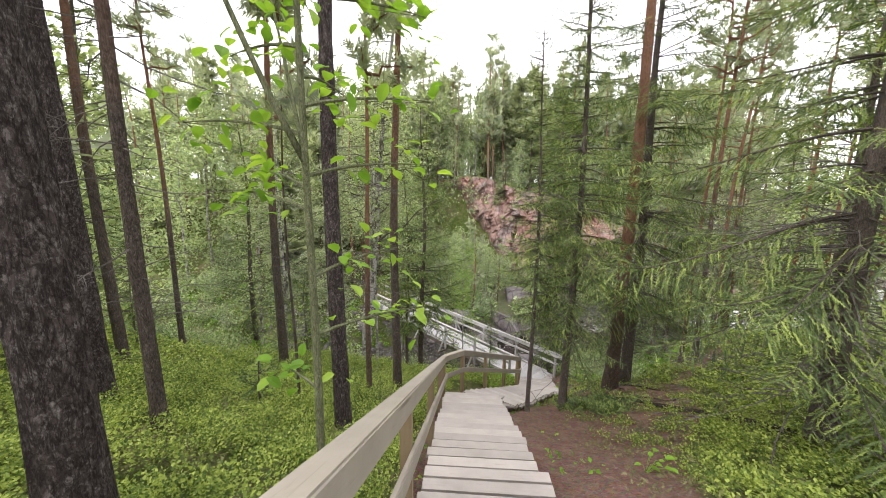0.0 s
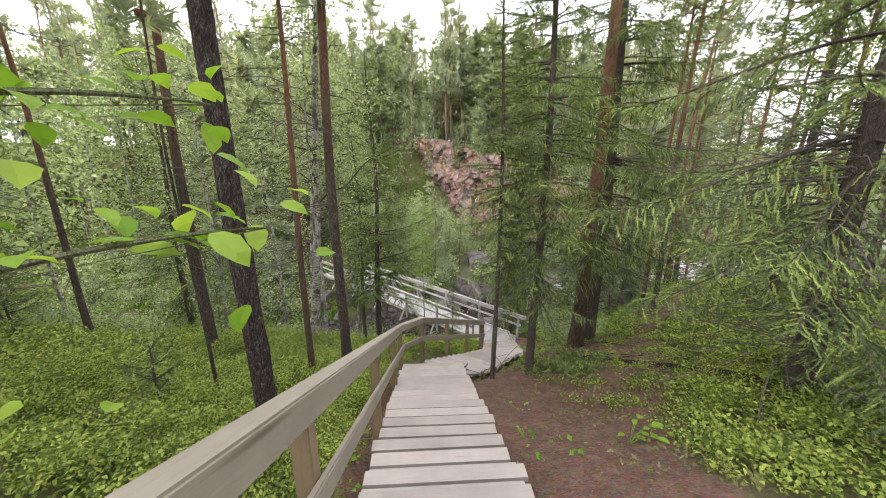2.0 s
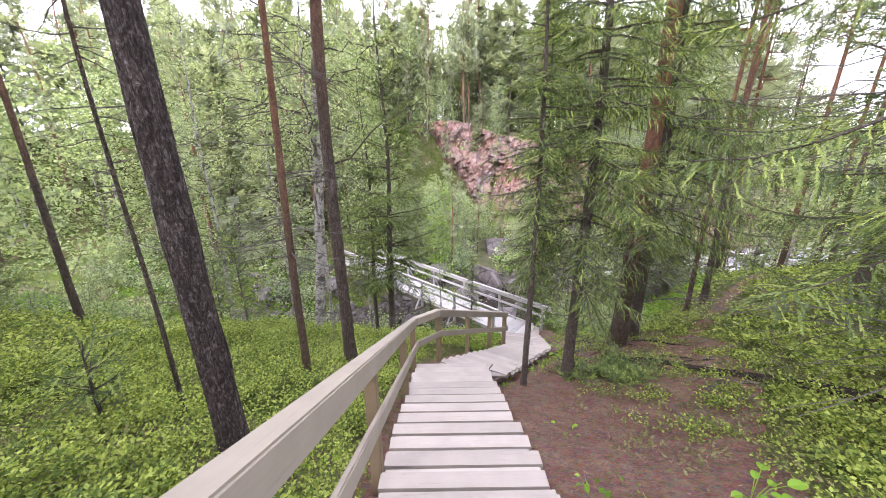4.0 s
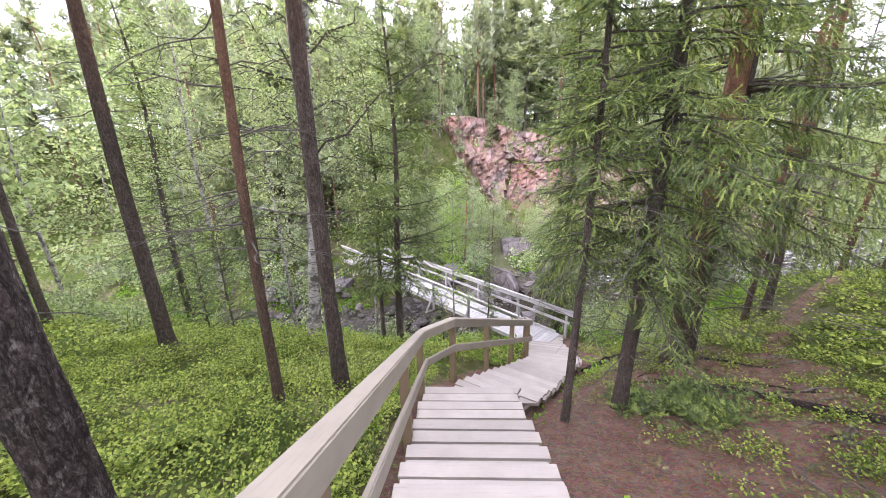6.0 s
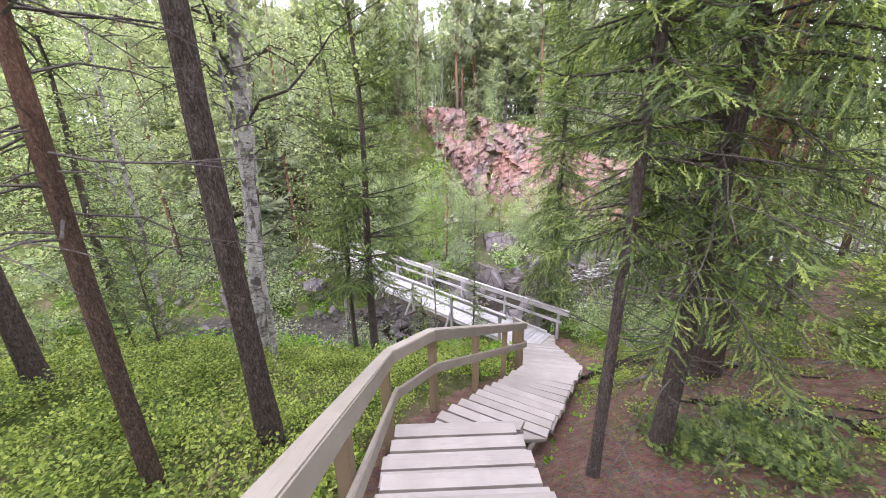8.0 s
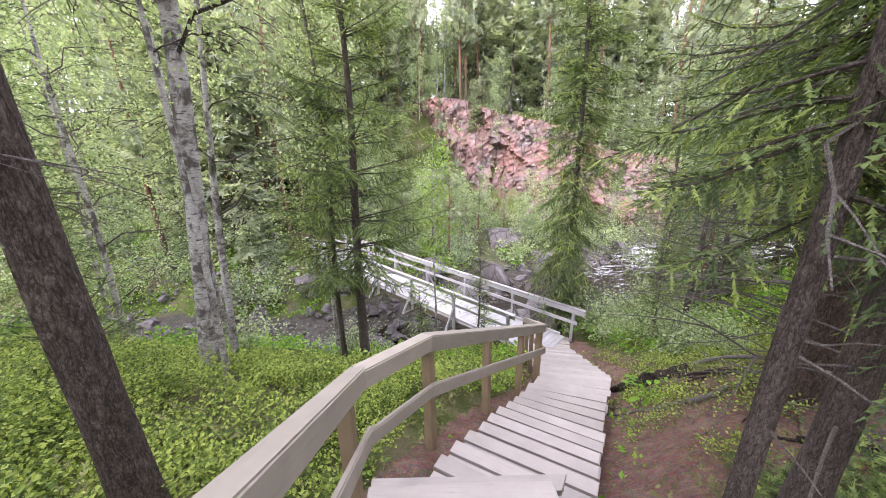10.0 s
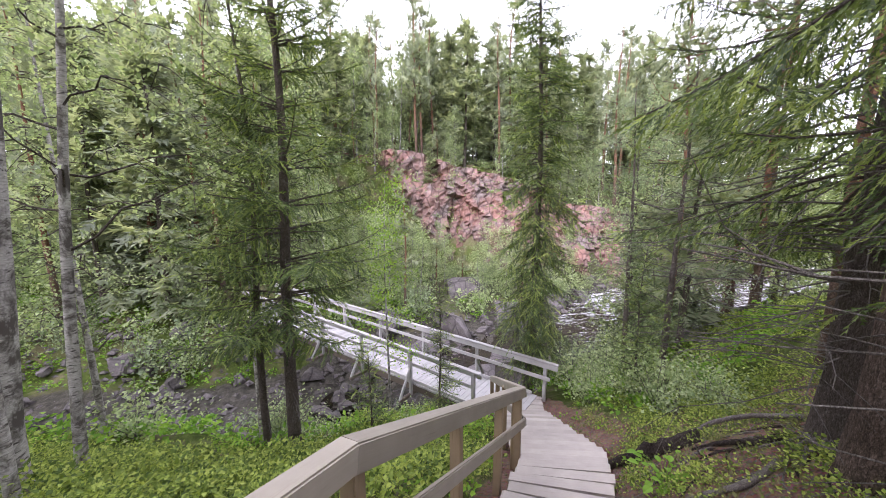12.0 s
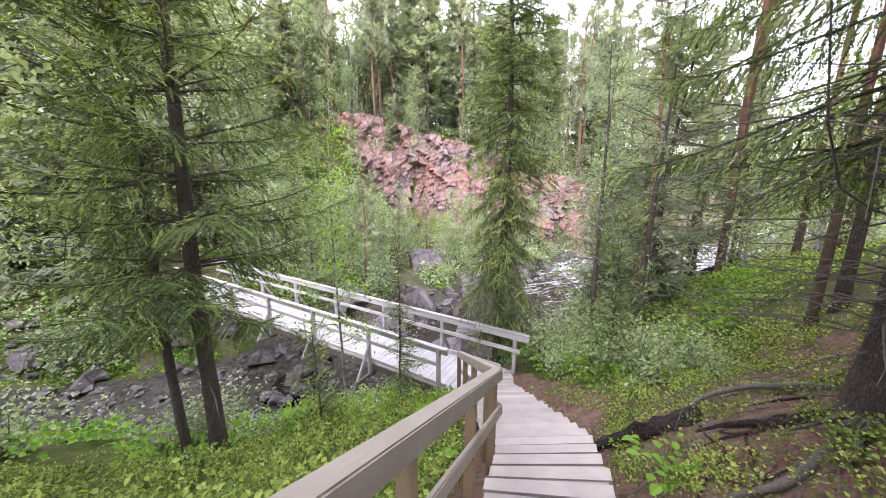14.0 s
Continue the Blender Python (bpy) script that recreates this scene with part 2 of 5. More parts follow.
OLD_BARK = bark("old_pine_bark", [(0.32, (0.055, 0.04, 0.038)), (0.5, (0.125, 0.098, 0.093)), (0.68, (0.30, 0.262, 0.25))], 0.72, 0.035)
THIN_BARK = bark("thin_pine_bark", [(0.3, (0.08, 0.055, 0.043)), (0.5, (0.165, 0.115, 0.085)), (0.72, (0.27, 0.195, 0.15))], 1.5, 0.01, (2.2, 5.0))
SPRUCE_BARK = bark("spruce_bark", [(0.3, (0.075, 0.06, 0.052)), (0.5, (0.155, 0.125, 0.108)), (0.72, (0.25, 0.215, 0.19))], 1.6, 0.01)
BIRCH_BARK = birch_bark()
ASPEN_BARK = bark("sapling_bark", [(0.3, (0.13, 0.14, 0.07)), (0.5, (0.22, 0.23, 0.13)), (0.72, (0.32, 0.32, 0.21))], 2.5, 0.003)
DEAD = bark("dead_twig_bark", [(0.3, (0.12, 0.10, 0.09)), (0.5, (0.22, 0.195, 0.175)), (0.72, (0.34, 0.31, 0.28))], 2.5, 0.004)
LOG_BARK = bark("dark_log_bark", [(0.3, (0.03, 0.022, 0.02)), (0.5, (0.08, 0.06, 0.052)), (0.72, (0.24, 0.2, 0.18))], 1.2, 0.02)
NEEDLES = leaf_mat("spruce_needles", [(0.26, (0.035, 0.052, 0.024)), (0.5, (0.092, 0.132, 0.048)), (0.7, (0.19, 0.25, 0.075)), (0.86, (0.36, 0.43, 0.11))], 0.32)
# pine needle colour paled to stand in for distance haze; far spruces share it
PINE_HAZE_NEEDLES = leaf_mat("pine_needles", [(0.25, (0.12, 0.14, 0.10)), (0.55, (0.25, 0.285, 0.20)), (0.8, (0.42, 0.455, 0.32))], 0.5)
BIRCH_LEAVES = leaf_mat("birch_leaves", [(0.25, (0.165, 0.225, 0.115)), (0.55, (0.32, 0.39, 0.215)), (0.82, (0.52, 0.59, 0.36))], 0.5)
ASPEN_LEAVES = leaf_mat("sapling_leaves", [(0.25, (0.12, 0.24, 0.03)), (0.55, (0.22, 0.38, 0.045)), (0.85, (0.36, 0.5, 0.08))], 0.5, 0.45)
WILLOW_LEAVES = leaf_mat("grey_willow_leaves", [(0.25, (0.12, 0.16, 0.09)), (0.55, (0.22, 0.28, 0.17)), (0.85, (0.36, 0.42, 0.28))], 0.4)
BILBERRY = leaf_mat("bilberry_leaves", [(0.26, (0.04, 0.072, 0.018)), (0.44, (0.12, 0.175, 0.036)), (0.61, (0.24, 0.31, 0.062)), (0.8, (0.43, 0.50, 0.12))], 0.42, 0.45, 0.9)
HERB = leaf_mat("herb_leaves", [(0.25, (0.09, 0.20, 0.02)), (0.55, (0.17, 0.33, 0.035)), (0.85, (0.30, 0.47, 0.06))], 0.45, 0.5)
HEATH = leaf_mat("heath_twigs", [(0.25, (0.07, 0.075, 0.03)), (0.55, (0.15, 0.15, 0.06)), (0.85, (0.26, 0.26, 0.11))], 0.2, 0.8)
LITTER = leaf_mat("needle_litter", [(0.25, (0.09, 0.05, 0.033)), (0.55, (0.17, 0.105, 0.075)), (0.85, (0.30, 0.215, 0.16))], 0.0, 0.9, 3.0)
FLOOR = ground_mat()
ROCK = rock_mat("grey_boulder", [(0.3, (0.055, 0.048, 0.048)), (0.5, (0.14, 0.122, 0.12)), (0.7, (0.245, 0.222, 0.22))], -0.25)
CLIFF = rock_mat("red_cliff_rock", [(0.3, (0.075, 0.06, 0.058)), (0.5, (0.21, 0.165, 0.155)), (0.7, (0.40, 0.34, 0.325))], 0.42,
                 [(0.3, (0.13, 0.06, 0.05)), (0.5, (0.31, 0.155, 0.125)), (0.7, (0.48, 0.30, 0.255))])
WATER = water_mat()


# ---- the lie of the land ----
def interp(v, table):
    xs, ys = zip(*table)
    return np.interp(v, xs, ys)


def river_mid(x):
    return interp(x, [(-80, 12), (-30, 19), (-18, 18.2), (-7, 17.6), (2, 19.4), (9, 22.2), (15, 25.6), (22, 27.5), (40, 33), (90, 50)])


def cliff_line(x):
    return interp(x, [(-8, 35), (-3, 33.8), (3.4, 33), (7, 33), (10.5, 32), (14.5, 30.2), (18, 29.2), (24, 29.0), (32, 30), (40, 35)])


def cliff_top(x):
    return interp(x, [(-8, 2.6), (0, 2.4), (7, 1.0), (14, -1.8), (19.6, -3.3), (24, -3.8), (32, -3.6), (40, -4)])


def ease(a, b, v):
    s = np.clip((v - a) / (b - a), 0, 1)
    return s * s * (3 - 2 * s)


def under_stairs(x, y, z):
    """Keeps the ground just below the boards of the three flights."""
    for ox, oy, dx, dy, lo, hi, width, top, fall in ((-0.36, 6.71, 0.0, 1.0, -12, 0.35, 1.13, -2.935, 0.4385), (0.0, 7.06, 0.507, 0.862, -0.5, 4.5, 1.06, -3.06, 0.469), (1.735, 10.0, 0.21, 0.978, -0.1, 4.6, 1.26, -4.68, 0.485)):
        s, w = (x - ox) * dx + (y - oy) * dy, (x - ox) * dy - (y - oy) * dx
        away = np.maximum(np.maximum(lo - s, s - hi), np.maximum(-w, w - width))
        deck = np.maximum(top - fall * s, -6.55)
        z = np.minimum(z, deck - 0.16 + np.clip(away - 0.05, 0, 9) * 0.9)
    return z


def land(x, y):
    """Ground height: the near slope, the river bed and the far hillside."""
    x, y = np.asarray(x, float), np.asarray(y, float)
    near = interp(y, [(-60, 14), (-6, 2.5), (0, -0.10), (6.8, -3.10), (10.2, -5.05), (14, -6.80), (24, -11), (60, -12)])
    near = near + np.clip(-x - 0.8, 0, 4) * 0.12 * ease(-6, 3, y) + np.clip(-x - 4.8, 0, 25) * 0.13 * ease(-2, 4, y)
    near = near - 0.06 * ease(1.0, 2.0, x) * ease(4.0, 2.6, x)
    near = near + np.clip(x - 3.2, 0, 2) * 0.22 * ease(0, 6, y)
    knoll = interp(y, [(-6, 2.6), (0, -0.1), (6, -2.25), (9, -2.5), (11, -3.1), (14, -4.6), (17, -6.2), (22, -9.0)])
    edge = 4.4 + 0.5 * np.clip(y - 9, 0, 12)
    k = ease(edge, edge + 3.6, x)
    near = near * (1 - k) + knoll * k + np.clip(x - 9, 0, 30) * 0.04
    near = near + 0.42 * np.exp(-((x - 3.5) ** 2 / 1.6 + (y - 8.3) ** 2 / 2.2))
    near = near + 0.55 * np.exp(-((x + 2.5) ** 2 / 9 + (y - 9.0) ** 2 / 3.0))
    d = y - river_mid(x)
    rise = interp(d, [(0, -8.7), (2.2, -8.5), (4.5, -6.9), (9, -5.2), (16, -0.8), (26, 6.5), (42, 15.0), (90, 19), (400, 23)])
    c, top = y - cliff_line(x), cliff_top(x)
    shelf = interp(d, [(0, -8.7), (2.2, -8.4), (5, -7.6), (9, -7.2), (30, -6.8)])
    up = ease(0.6, 3.0, c)
    flat = shelf * (1 - up) + (top + np.clip(c - 3, 0, 22) * 0.45 + np.clip(c - 25, 0, 90) * 0.08) * up
    k = ease(-6.0, -2.5, x) * ease(44, 36, x)
    far = rise * (1 - k) + flat * k
    bank = ease(5.2, 2.4, np.abs(d))
    z = np.where(d < 0, near * (1 - bank) - 8.7 * bank, far)
    z = np.where(d < 0, np.maximum(z, -8.9), z)
    return under_stairs(x, y, z)


# ---- mesh tools ----
def solid(name, V, F, mat, parent=None, label="", smooth=False):
    """One mesh object from arrays of corners and of equal-sided faces."""
    V, F = np.asarray(V, np.float32), np.asarray(F, np.int32)
    me = bpy.data.meshes.new(name)
    n, k = F.shape
    me.vertices.add(len(V))
    me.vertices.foreach_set("co", V.ravel())
    me.loops.add(n * k)
    me.loops.foreach_set("vertex_index", F.ravel())
    me.polygons.add(n)
    me.polygons.foreach_set("loop_start", np.arange(0, n * k, k, dtype=np.int32))
    me.polygons.foreach_set("loop_total", np.full(n, k, np.int32))
    me.polygons.foreach_set("use_smooth", np.full(n, smooth))
    me.update(calc_edges=True)
    me.materials.append(mat)
    return hang(new(name, me), parent, label)


def hang(ob, parent, label=""):
    if parent is not None:
        ob.parent = parent
    if label:
        ob["label"] = label
    return ob


def part(name, bm, mat, parent=None, label=""):
    me = bpy.data.meshes.new(name)
    bm.to_mesh(me)
    bm.free()
    me.materials.append(mat)
    return hang(new(name, me), parent, label)


def base(name, x, y, z, label, category, group=""):
    return tagged(placed(new(name), pose(x, y, z)), label, category, group)


def placed(ob, m):
    ob.matrix_basis = m
    return ob


def joined(pieces):
    """Several (V, F) as one."""
    vs, fs, n = [], [], 0
    for V, F in pieces:
        vs.append(V)
        fs.append(np.asarray(F) + n)
        n += len(V)
    return np.concatenate(vs), np.concatenate(fs)


def tube(points, radii, sides=6, rough=0.0, seed=0):
    """A tapered, closed limb along points; quads, the ends drawn together."""
    P, R = np.asarray(points, float), np.asarray(radii, float)
    T = np.gradient(P, axis=0)
    T /= np.linalg.norm(T, axis=1)[:, None] + 1e-9
    ref = np.where(np.abs(T[:, 2:3]) > 0.9, [[1.0, 0, 0]], [[0, 0, 1.0]])
    A = np.cross(T, ref)
    A /= np.linalg.norm(A, axis=1)[:, None] + 1e-9
    B = np.cross(T, A)
    a = np.linspace(0, 2 * np.pi, sides, endpoint=False)
    rr = R[:, None] * np.ones(sides)
    if rough:
        rr = rr * (1 + rough * np.random.RandomState(seed).randn(len(P), sides))
    V = P[:, None] + rr[..., None] * (np.cos(a)[None, :, None] * A[:, None] + np.sin(a)[None, :, None] * B[:, None])
    V = np.concatenate([V.reshape(-1, 3), P[:1], P[-1:]])
    i, j = np.meshgrid(np.arange(len(P) - 1), np.arange(sides), indexing="ij")
    k = (j + 1) % sides
    F = np.stack([i * sides + j, i * sides + k, (i + 1) * sides + k, (i + 1) * sides + j], -1).reshape(-1, 4)
    m, last = len(P) * sides, (len(P) - 1) * sides
    s = np.arange(0, sides, 2)
    c0 = np.stack([np.full(len(s), m), (s + 2) % sides, s + 1, s], -1)
    c1 = np.stack([np.full(len(s), m + 1), last + s, last + s + 1, last + (s + 2) % sides], -1)
    return V, np.concatenate([F, c0, c1])


def frames_of(D, up=(0, 0, 1), spin=None):
    """Rotation matrices whose x runs along D and whose z is as near to up as can be."""
    D = D / (np.linalg.norm(D, axis=1)[:, None] + 1e-9)
    U = np.broadcast_to(np.asarray(up, float), D.shape)
    Y = np.cross(U, D)
    bad = np.linalg.norm(Y, axis=1) < 1e-3
    Y[bad] = [0, 1, 0]
    Y /= np.linalg.norm(Y, axis=1)[:, None]
    Z = np.cross(D, Y)
    if spin is not None:
        c, s = np.cos(spin)[:, None], np.sin(spin)[:, None]
        Y, Z = c * Y + s * Z, c * Z - s * Y
    return np.stack([D, Y, Z], -1)


def scatter(template, P, R, S):
    """Copies of a small (V, F) at places P, turned by R, sized by S, as one (V, F)."""
    V, F = template
    n, m = len(P), len(V)
    W = np.einsum("nij,nmj->nmi", R, V[None] * np.asarray(S)[:, None, None] if np.ndim(S) == 1 else V[None] * S[:, None, :]) + P[:, None]
    return W.reshape(-1, 3), (F[None] + (np.arange(n) * m)[:, None, None]).reshape(-1, F.shape[1])


def sprig(pairs, spread, long, seed):
    """A twig of length 1 along x, pointed needle fans on both sides of one spine, all in one piece."""
    r = np.random.RandomState(seed)
    V = [np.array([k / pairs * 0.95, r.uniform(-0.02, 0.02), 0.03 * math.sin(k * 1.9)]) for k in range(pairs + 1)]
    F = []
    for k in range(pairs):
        for side in (-1, 1):
            a = spread * r.uniform(0.75, 1.25)
            l = long * (1.05 - 0.5 * k / pairs) * r.uniform(0.8, 1.2)
            d = np.array([math.cos(a), side * math.sin(a), r.uniform(-0.35, 0.35)])
            F.append((k, k + 1, len(V)))
            V.append((V[k] + V[k + 1]) / 2 + d * l)
    n = len(V)
    V += [np.array([0.9, -0.045, 0]), np.array([1.15, 0, 0.03])]
    F.append((pairs, n, n + 1))
    return np.array(V), np.array(F)


def leaf(fold=0.10, wide=0.36):
    """One rounded leaf of length 1 along x, folded along the rib and bent down at the tip."""
    rib = [(0, 0, 0), (0.3, 0, 0.02), (0.65, 0, 0.0), (1, 0, -0.14)]
    rim = [(0.14, 0.62, 0.6), (0.42, 1.0, 1.0), (0.78, 0.72, 0.4)]
    V = np.array(rib + [(x, k * y * wide, z * fold) for k in (1, -1) for x, y, z in rim])
    F = []
    for a, b, c in ((4, 5, 6), (7, 8, 9)):
        F += [(0, 1, a), (a, 1, b), (1, 2, b), (b, 2, c), (2, 3, c)]
    return V, np.array(F)


def flat_leaf(wide=0.36):
    V = np.array([(0, 0, 0), (0.45, wide, 0.12), (1, 0, -0.08), (0.45, -wide, 0.12)])
    return V, np.array([(0, 2, 1), (0, 3, 2)])


LEAF, SMALL_LEAF = leaf(), flat_leaf()
SPRIG = sprig(6, 0.5, 0.21, 3)
COARSE_SPRIG = sprig(4, 0.7, 0.5, 5)
PINE_TUFT = sprig(6, 0.9, 0.7, 8)


def plank(poly, top, thick):
    """A board with a chamfered top edge from its outline in plan; in bmesh."""
    bm = bmesh.new()
    low = [bm.verts.new((x, y, top - thick)) for x, y in poly]
    cx, cy = sum(p[0] for p in poly) / len(poly), sum(p[1] for p in poly) / len(poly)
    mid = [bm.verts.new((x, y, top - 0.006)) for x, y in poly]
    high = []
    for x, y in poly:
        d = math.hypot(cx - x, cy - y)
        high.append(bm.verts.new((x + (cx - x) / d * 0.006, y + (cy - y) / d * 0.006, top)))
    n = len(poly)
    bm.faces.new(low[::-1])
    bm.faces.new(high)
    for i in range(n):
        j = (i + 1) % n
        bm.faces.new((low[i], low[j], mid[j], mid[i]))
        bm.faces.new((mid[i], mid[j], high[j], high[i]))
    return bm


def clipped(poly, a, b, c):
    """The part of a plan outline where a*x + b*y >= c."""
    out = []
    for i, p in enumerate(poly):
        q = poly[(i + 1) % len(poly)]
        dp, dq = a * p[0] + b * p[1] - c, a * q[0] + b * q[1] - c
        if dp >= 0:
            out.append(p)
        if dp * dq < 0:
            k = dp / (dp - dq)
            out.append((p[0] + k * (q[0] - p[0]), p[1] + k * (q[1] - p[1])))
    return out


def area(poly):
    return 0.5 * sum(p[0] * q[1] - q[0] * p[1] for p, q in zip(poly, poly[1:] + poly[:1])) if len(poly) > 2 else 0.0


def beam(a, b, wide, high, up=(0, 0, 1), bevel=0.008):
    """A sawn timber from a to b (its centre line), with eased edges; in bmesh, set along its own x."""
    a, b = Vector(a), Vector(b)
    d = b - a
    bm = bmesh.new()
    bmesh.ops.create_cube(bm, size=1, matrix=Matrix.Diagonal((d.length, wide, high, 1)))
    if bevel:
        bmesh.ops.bevel(bm, geom=bm.edges[:], offset=bevel, segments=2, affect="EDGES")
    x = d.normalized()
    y = Vector(up).cross(x).normalized()
    z = x.cross(y)
    m = Matrix((x, y, z)).transposed().to_4x4()
    m.translation = (a + b) / 2
    return bm, m


def timber(name, a, b, wide, high, mat, parent, label="", up=(0, 0, 1)):
    bm, m = beam(a, b, wide, high, up)
    return placed(part(name, bm, mat, parent, label), m)


# ---- ground ----
def steps(lo, hi, fine, grow, reach):
    """Grid lines: even between lo and hi, wider and wider out to the reach."""
    v = list(np.arange(lo, hi + 1e-6, fine))
    w, up, down = fine, hi, lo
    while up < reach or down > -reach:
        w *= grow
        up, down = up + w, down - w
        v = [down] + v + [up]
    return np.array(v)


def bumps(X, Y, size, high, seed):
    """Soft random hummocks from a few turned waves."""
    r = np.random.RandomState(seed)
    Z = 0
    for k in range(9):
        a, f = r.uniform(0, 6.28), r.uniform(0.6, 1.7) / size
        Z = Z + np.sin((X * math.cos(a) + Y * math.sin(a)) * f * 6.28 + r.uniform(0, 6.28))
    return Z * high / 5


def stair_side(x, y):
    """Signed distance to the right of the stair's middle line, metres."""
    mid = interp(y, [(-9, 0.2), (6.8, 0.2), (10.3, 2.35), (14, 3.2), (16, 3.2)])
    return x - mid


def soil_mask(x, y):
    s = stair_side(x, y)
    near = ease(-0.95, -0.6, s) * ease(-3, -1, y) * ease(15, 14, y)
    right = interp(y, [(-4, 1.2), (1, 1.35), (3, 1.9), (4.2, 2.5), (5.5, 3.7), (7, 4.6), (9, 3.2), (11, 1.5), (14, 1.0)])
    near = near * ease(right + 0.5, right - 0.2, s)
    trail = np.exp(-((y - interp(x, [(3, 7.0), (5, 7.9), (7, 9.6), (10, 11.2), (14, 12)])) / 0.26) ** 2) * 0.85 * ease(3.5, 4.2, x) * ease(15, 11, x)
    slope = np.exp(-((x - 5.6) ** 2 / 1.8 + (y - 10.2) ** 2 / 1.4)) * 0.9
    return np.clip(np.maximum(np.maximum(near, trail), slope), 0, 1)


def stone_mask(x, y):
    d = y - river_mid(x)
    bed = ease(4.3, 3.0, np.abs(d) + 1.7 * ease(-1, -4, x))
    shelf = ease(2, 4, d) * ease(13, 9, d) * ease(-7, -1, x) * 0.5
    return np.maximum(bed, shelf)


def build_ground():
    xs, ys = steps(-9, 10, 0.13, 1.13, 700), steps(-3, 17, 0.13, 1.13, 700)
    X, Y = np.meshgrid(xs, ys)
    s = np.abs(stair_side(X, Y))
    calm = ease(0.7, 1.5, np.where((Y > -4) & (Y < 15), s, 9))
    Z = land(X, Y) + bumps(X, Y, 1.1, 0.05, 1) * calm + bumps(X, Y, 4.0, 0.12, 2) * calm + bumps(X, Y, 0.45, 0.016, 3)
    Z = Z + bumps(X, Y, 0.9, 0.14, 4) * stone_mask(X, Y)
    V = np.stack([X, Y, Z], -1).reshape(-1, 3)
    nx = len(xs)
    i, j = np.meshgrid(np.arange(len(ys) - 1), np.arange(nx - 1), indexing="ij")
    F = np.stack([i * nx + j, i * nx + j + 1, (i + 1) * nx + j + 1, (i + 1) * nx + j], -1).reshape(-1, 4)
    ob = solid("ground", V, F, FLOOR, smooth=True)
    for name, mask in (("soil", soil_mask(X, Y)), ("stone", stone_mask(X, Y))):
        ob.data.attributes.new(name, "FLOAT", "POINT").data.foreach_set("value", np.asarray(mask, np.float32).ravel())
    return tagged(ob, "mossy forest floor with bare reddish soil and needle litter", "ground", kind="structure")


build_ground()


def build_water():
    xs = np.arange(-60, 60, 0.8)
    w = np.linspace(-3.4, 3.4, 12)
    X = np.repeat(xs[:, None], len(w), 1)
    Y = river_mid(X) + w[None]
    Z = -8.62 + 0.03 * np.sin(X * 2.1) * np.cos(Y * 1.7) + np.clip(X, 0, 14) * 0.035 - 0.3 * ease(0, -4, X)
    n = len(w)
    i, j = np.meshgrid(np.arange(len(xs) - 1), np.arange(n - 1), indexing="ij")
    F = np.stack([i * n + j, (i + 1) * n + j, (i + 1) * n + j + 1, i * n + j + 1], -1).reshape(-1, 4)
    tagged(solid("water", np.stack([X, Y, Z], -1).reshape(-1, 3), F, WATER, smooth=True), "dark peaty river with white rapids", "river", kind="structure")


build_water()


def build_cliff():
    """A broken rock face: ledges and blocks pushed in and out."""
    us, vs = np.arange(-5, 38, 0.22), np.linspace(0, 1, 46)
    U, T = np.meshgrid(us, vs)
    top, foot = cliff_top(U) + 0.3, land(U, cliff_line(U) - 1.2) - 0.6
    r = np.random.RandomState(4)
    Z = foot + (top - foot) * T
    lean = 2.6 * T ** 1.2
    cells = r.uniform(-1, 1, (40, 80))
    a = cells[(np.floor(Z * 0.45 + 12 + 0.5 * np.sin(U * 0.9))).astype(int) % 40, (np.floor(U * 0.9 + 9 + 0.5 * np.sin(Z * 0.7))).astype(int) % 80]
    b = cells[(np.floor(Z * 1.2 + 30 + 0.7 * np.sin(U * 2))).astype(int) % 40, (np.floor(U * 2.1 + 20 + 0.6 * np.sin(Z * 2.7))).astype(int) % 80]
    Y = cliff_line(U) + lean + 0.6 * a + 0.2 * b + bumps(U, Z, 3.5, 0.35, 5) + 0.025 * r.randn(*U.shape)
    Z = Z + 0.03 * r.randn(*U.shape) + 0.25 * np.sin(U * 0.8) * T
    # the left end dives into a vegetated slope, further right towards the foot
    Y += 3.2 * ease(1.2, -1.2, U + 1.6 - 6.5 * (1 - T) ** 1.2)
    Y[-1] += 2.5
    n = len(us)
    i, j = np.meshgrid(np.arange(len(vs) - 1), np.arange(n - 1), indexing="ij")
    F = np.stack([i * n + j, i * n + j + 1, (i + 1) * n + j + 1, (i + 1) * n + j], -1).reshape(-1, 4)
    V = np.stack([U, Y, Z], -1).reshape(-1, 3)
    tagged(solid("cliff", V, F, CLIFF), "tall broken cliff of red and grey rock", "cliff", kind="structure")


build_cliff()


# ---- stairs ----
RISE_A, GO = 0.114, 0.26
WALK_A = (0.0, 1.0)
DIR_B, SIDE_B, ORIGIN_B = (0.507, 0.862), (0.862, -0.507), (0.0, 7.06)
DIR_C, SIDE_C, ORIGIN_C = (0.210, 0.978), (0.978, -0.210), (1.735, 10.0)
DIR_D, SIDE_D = (-0.7071, 0.7071), (0.7071, 0.7071)
DECK = -6.55
dice = random.Random(11)


def strip(origin, along, side, s0, s1, w0, w1):
    """Plan outline of a board that lies across a walk."""
    at = lambda s, w: (origin[0] + along[0] * s + side[0] * w, origin[1] + along[1] * s + side[1] * w)
    return [at(s0, w0), at(s0, w1), at(s1, w1), at(s1, w0)]


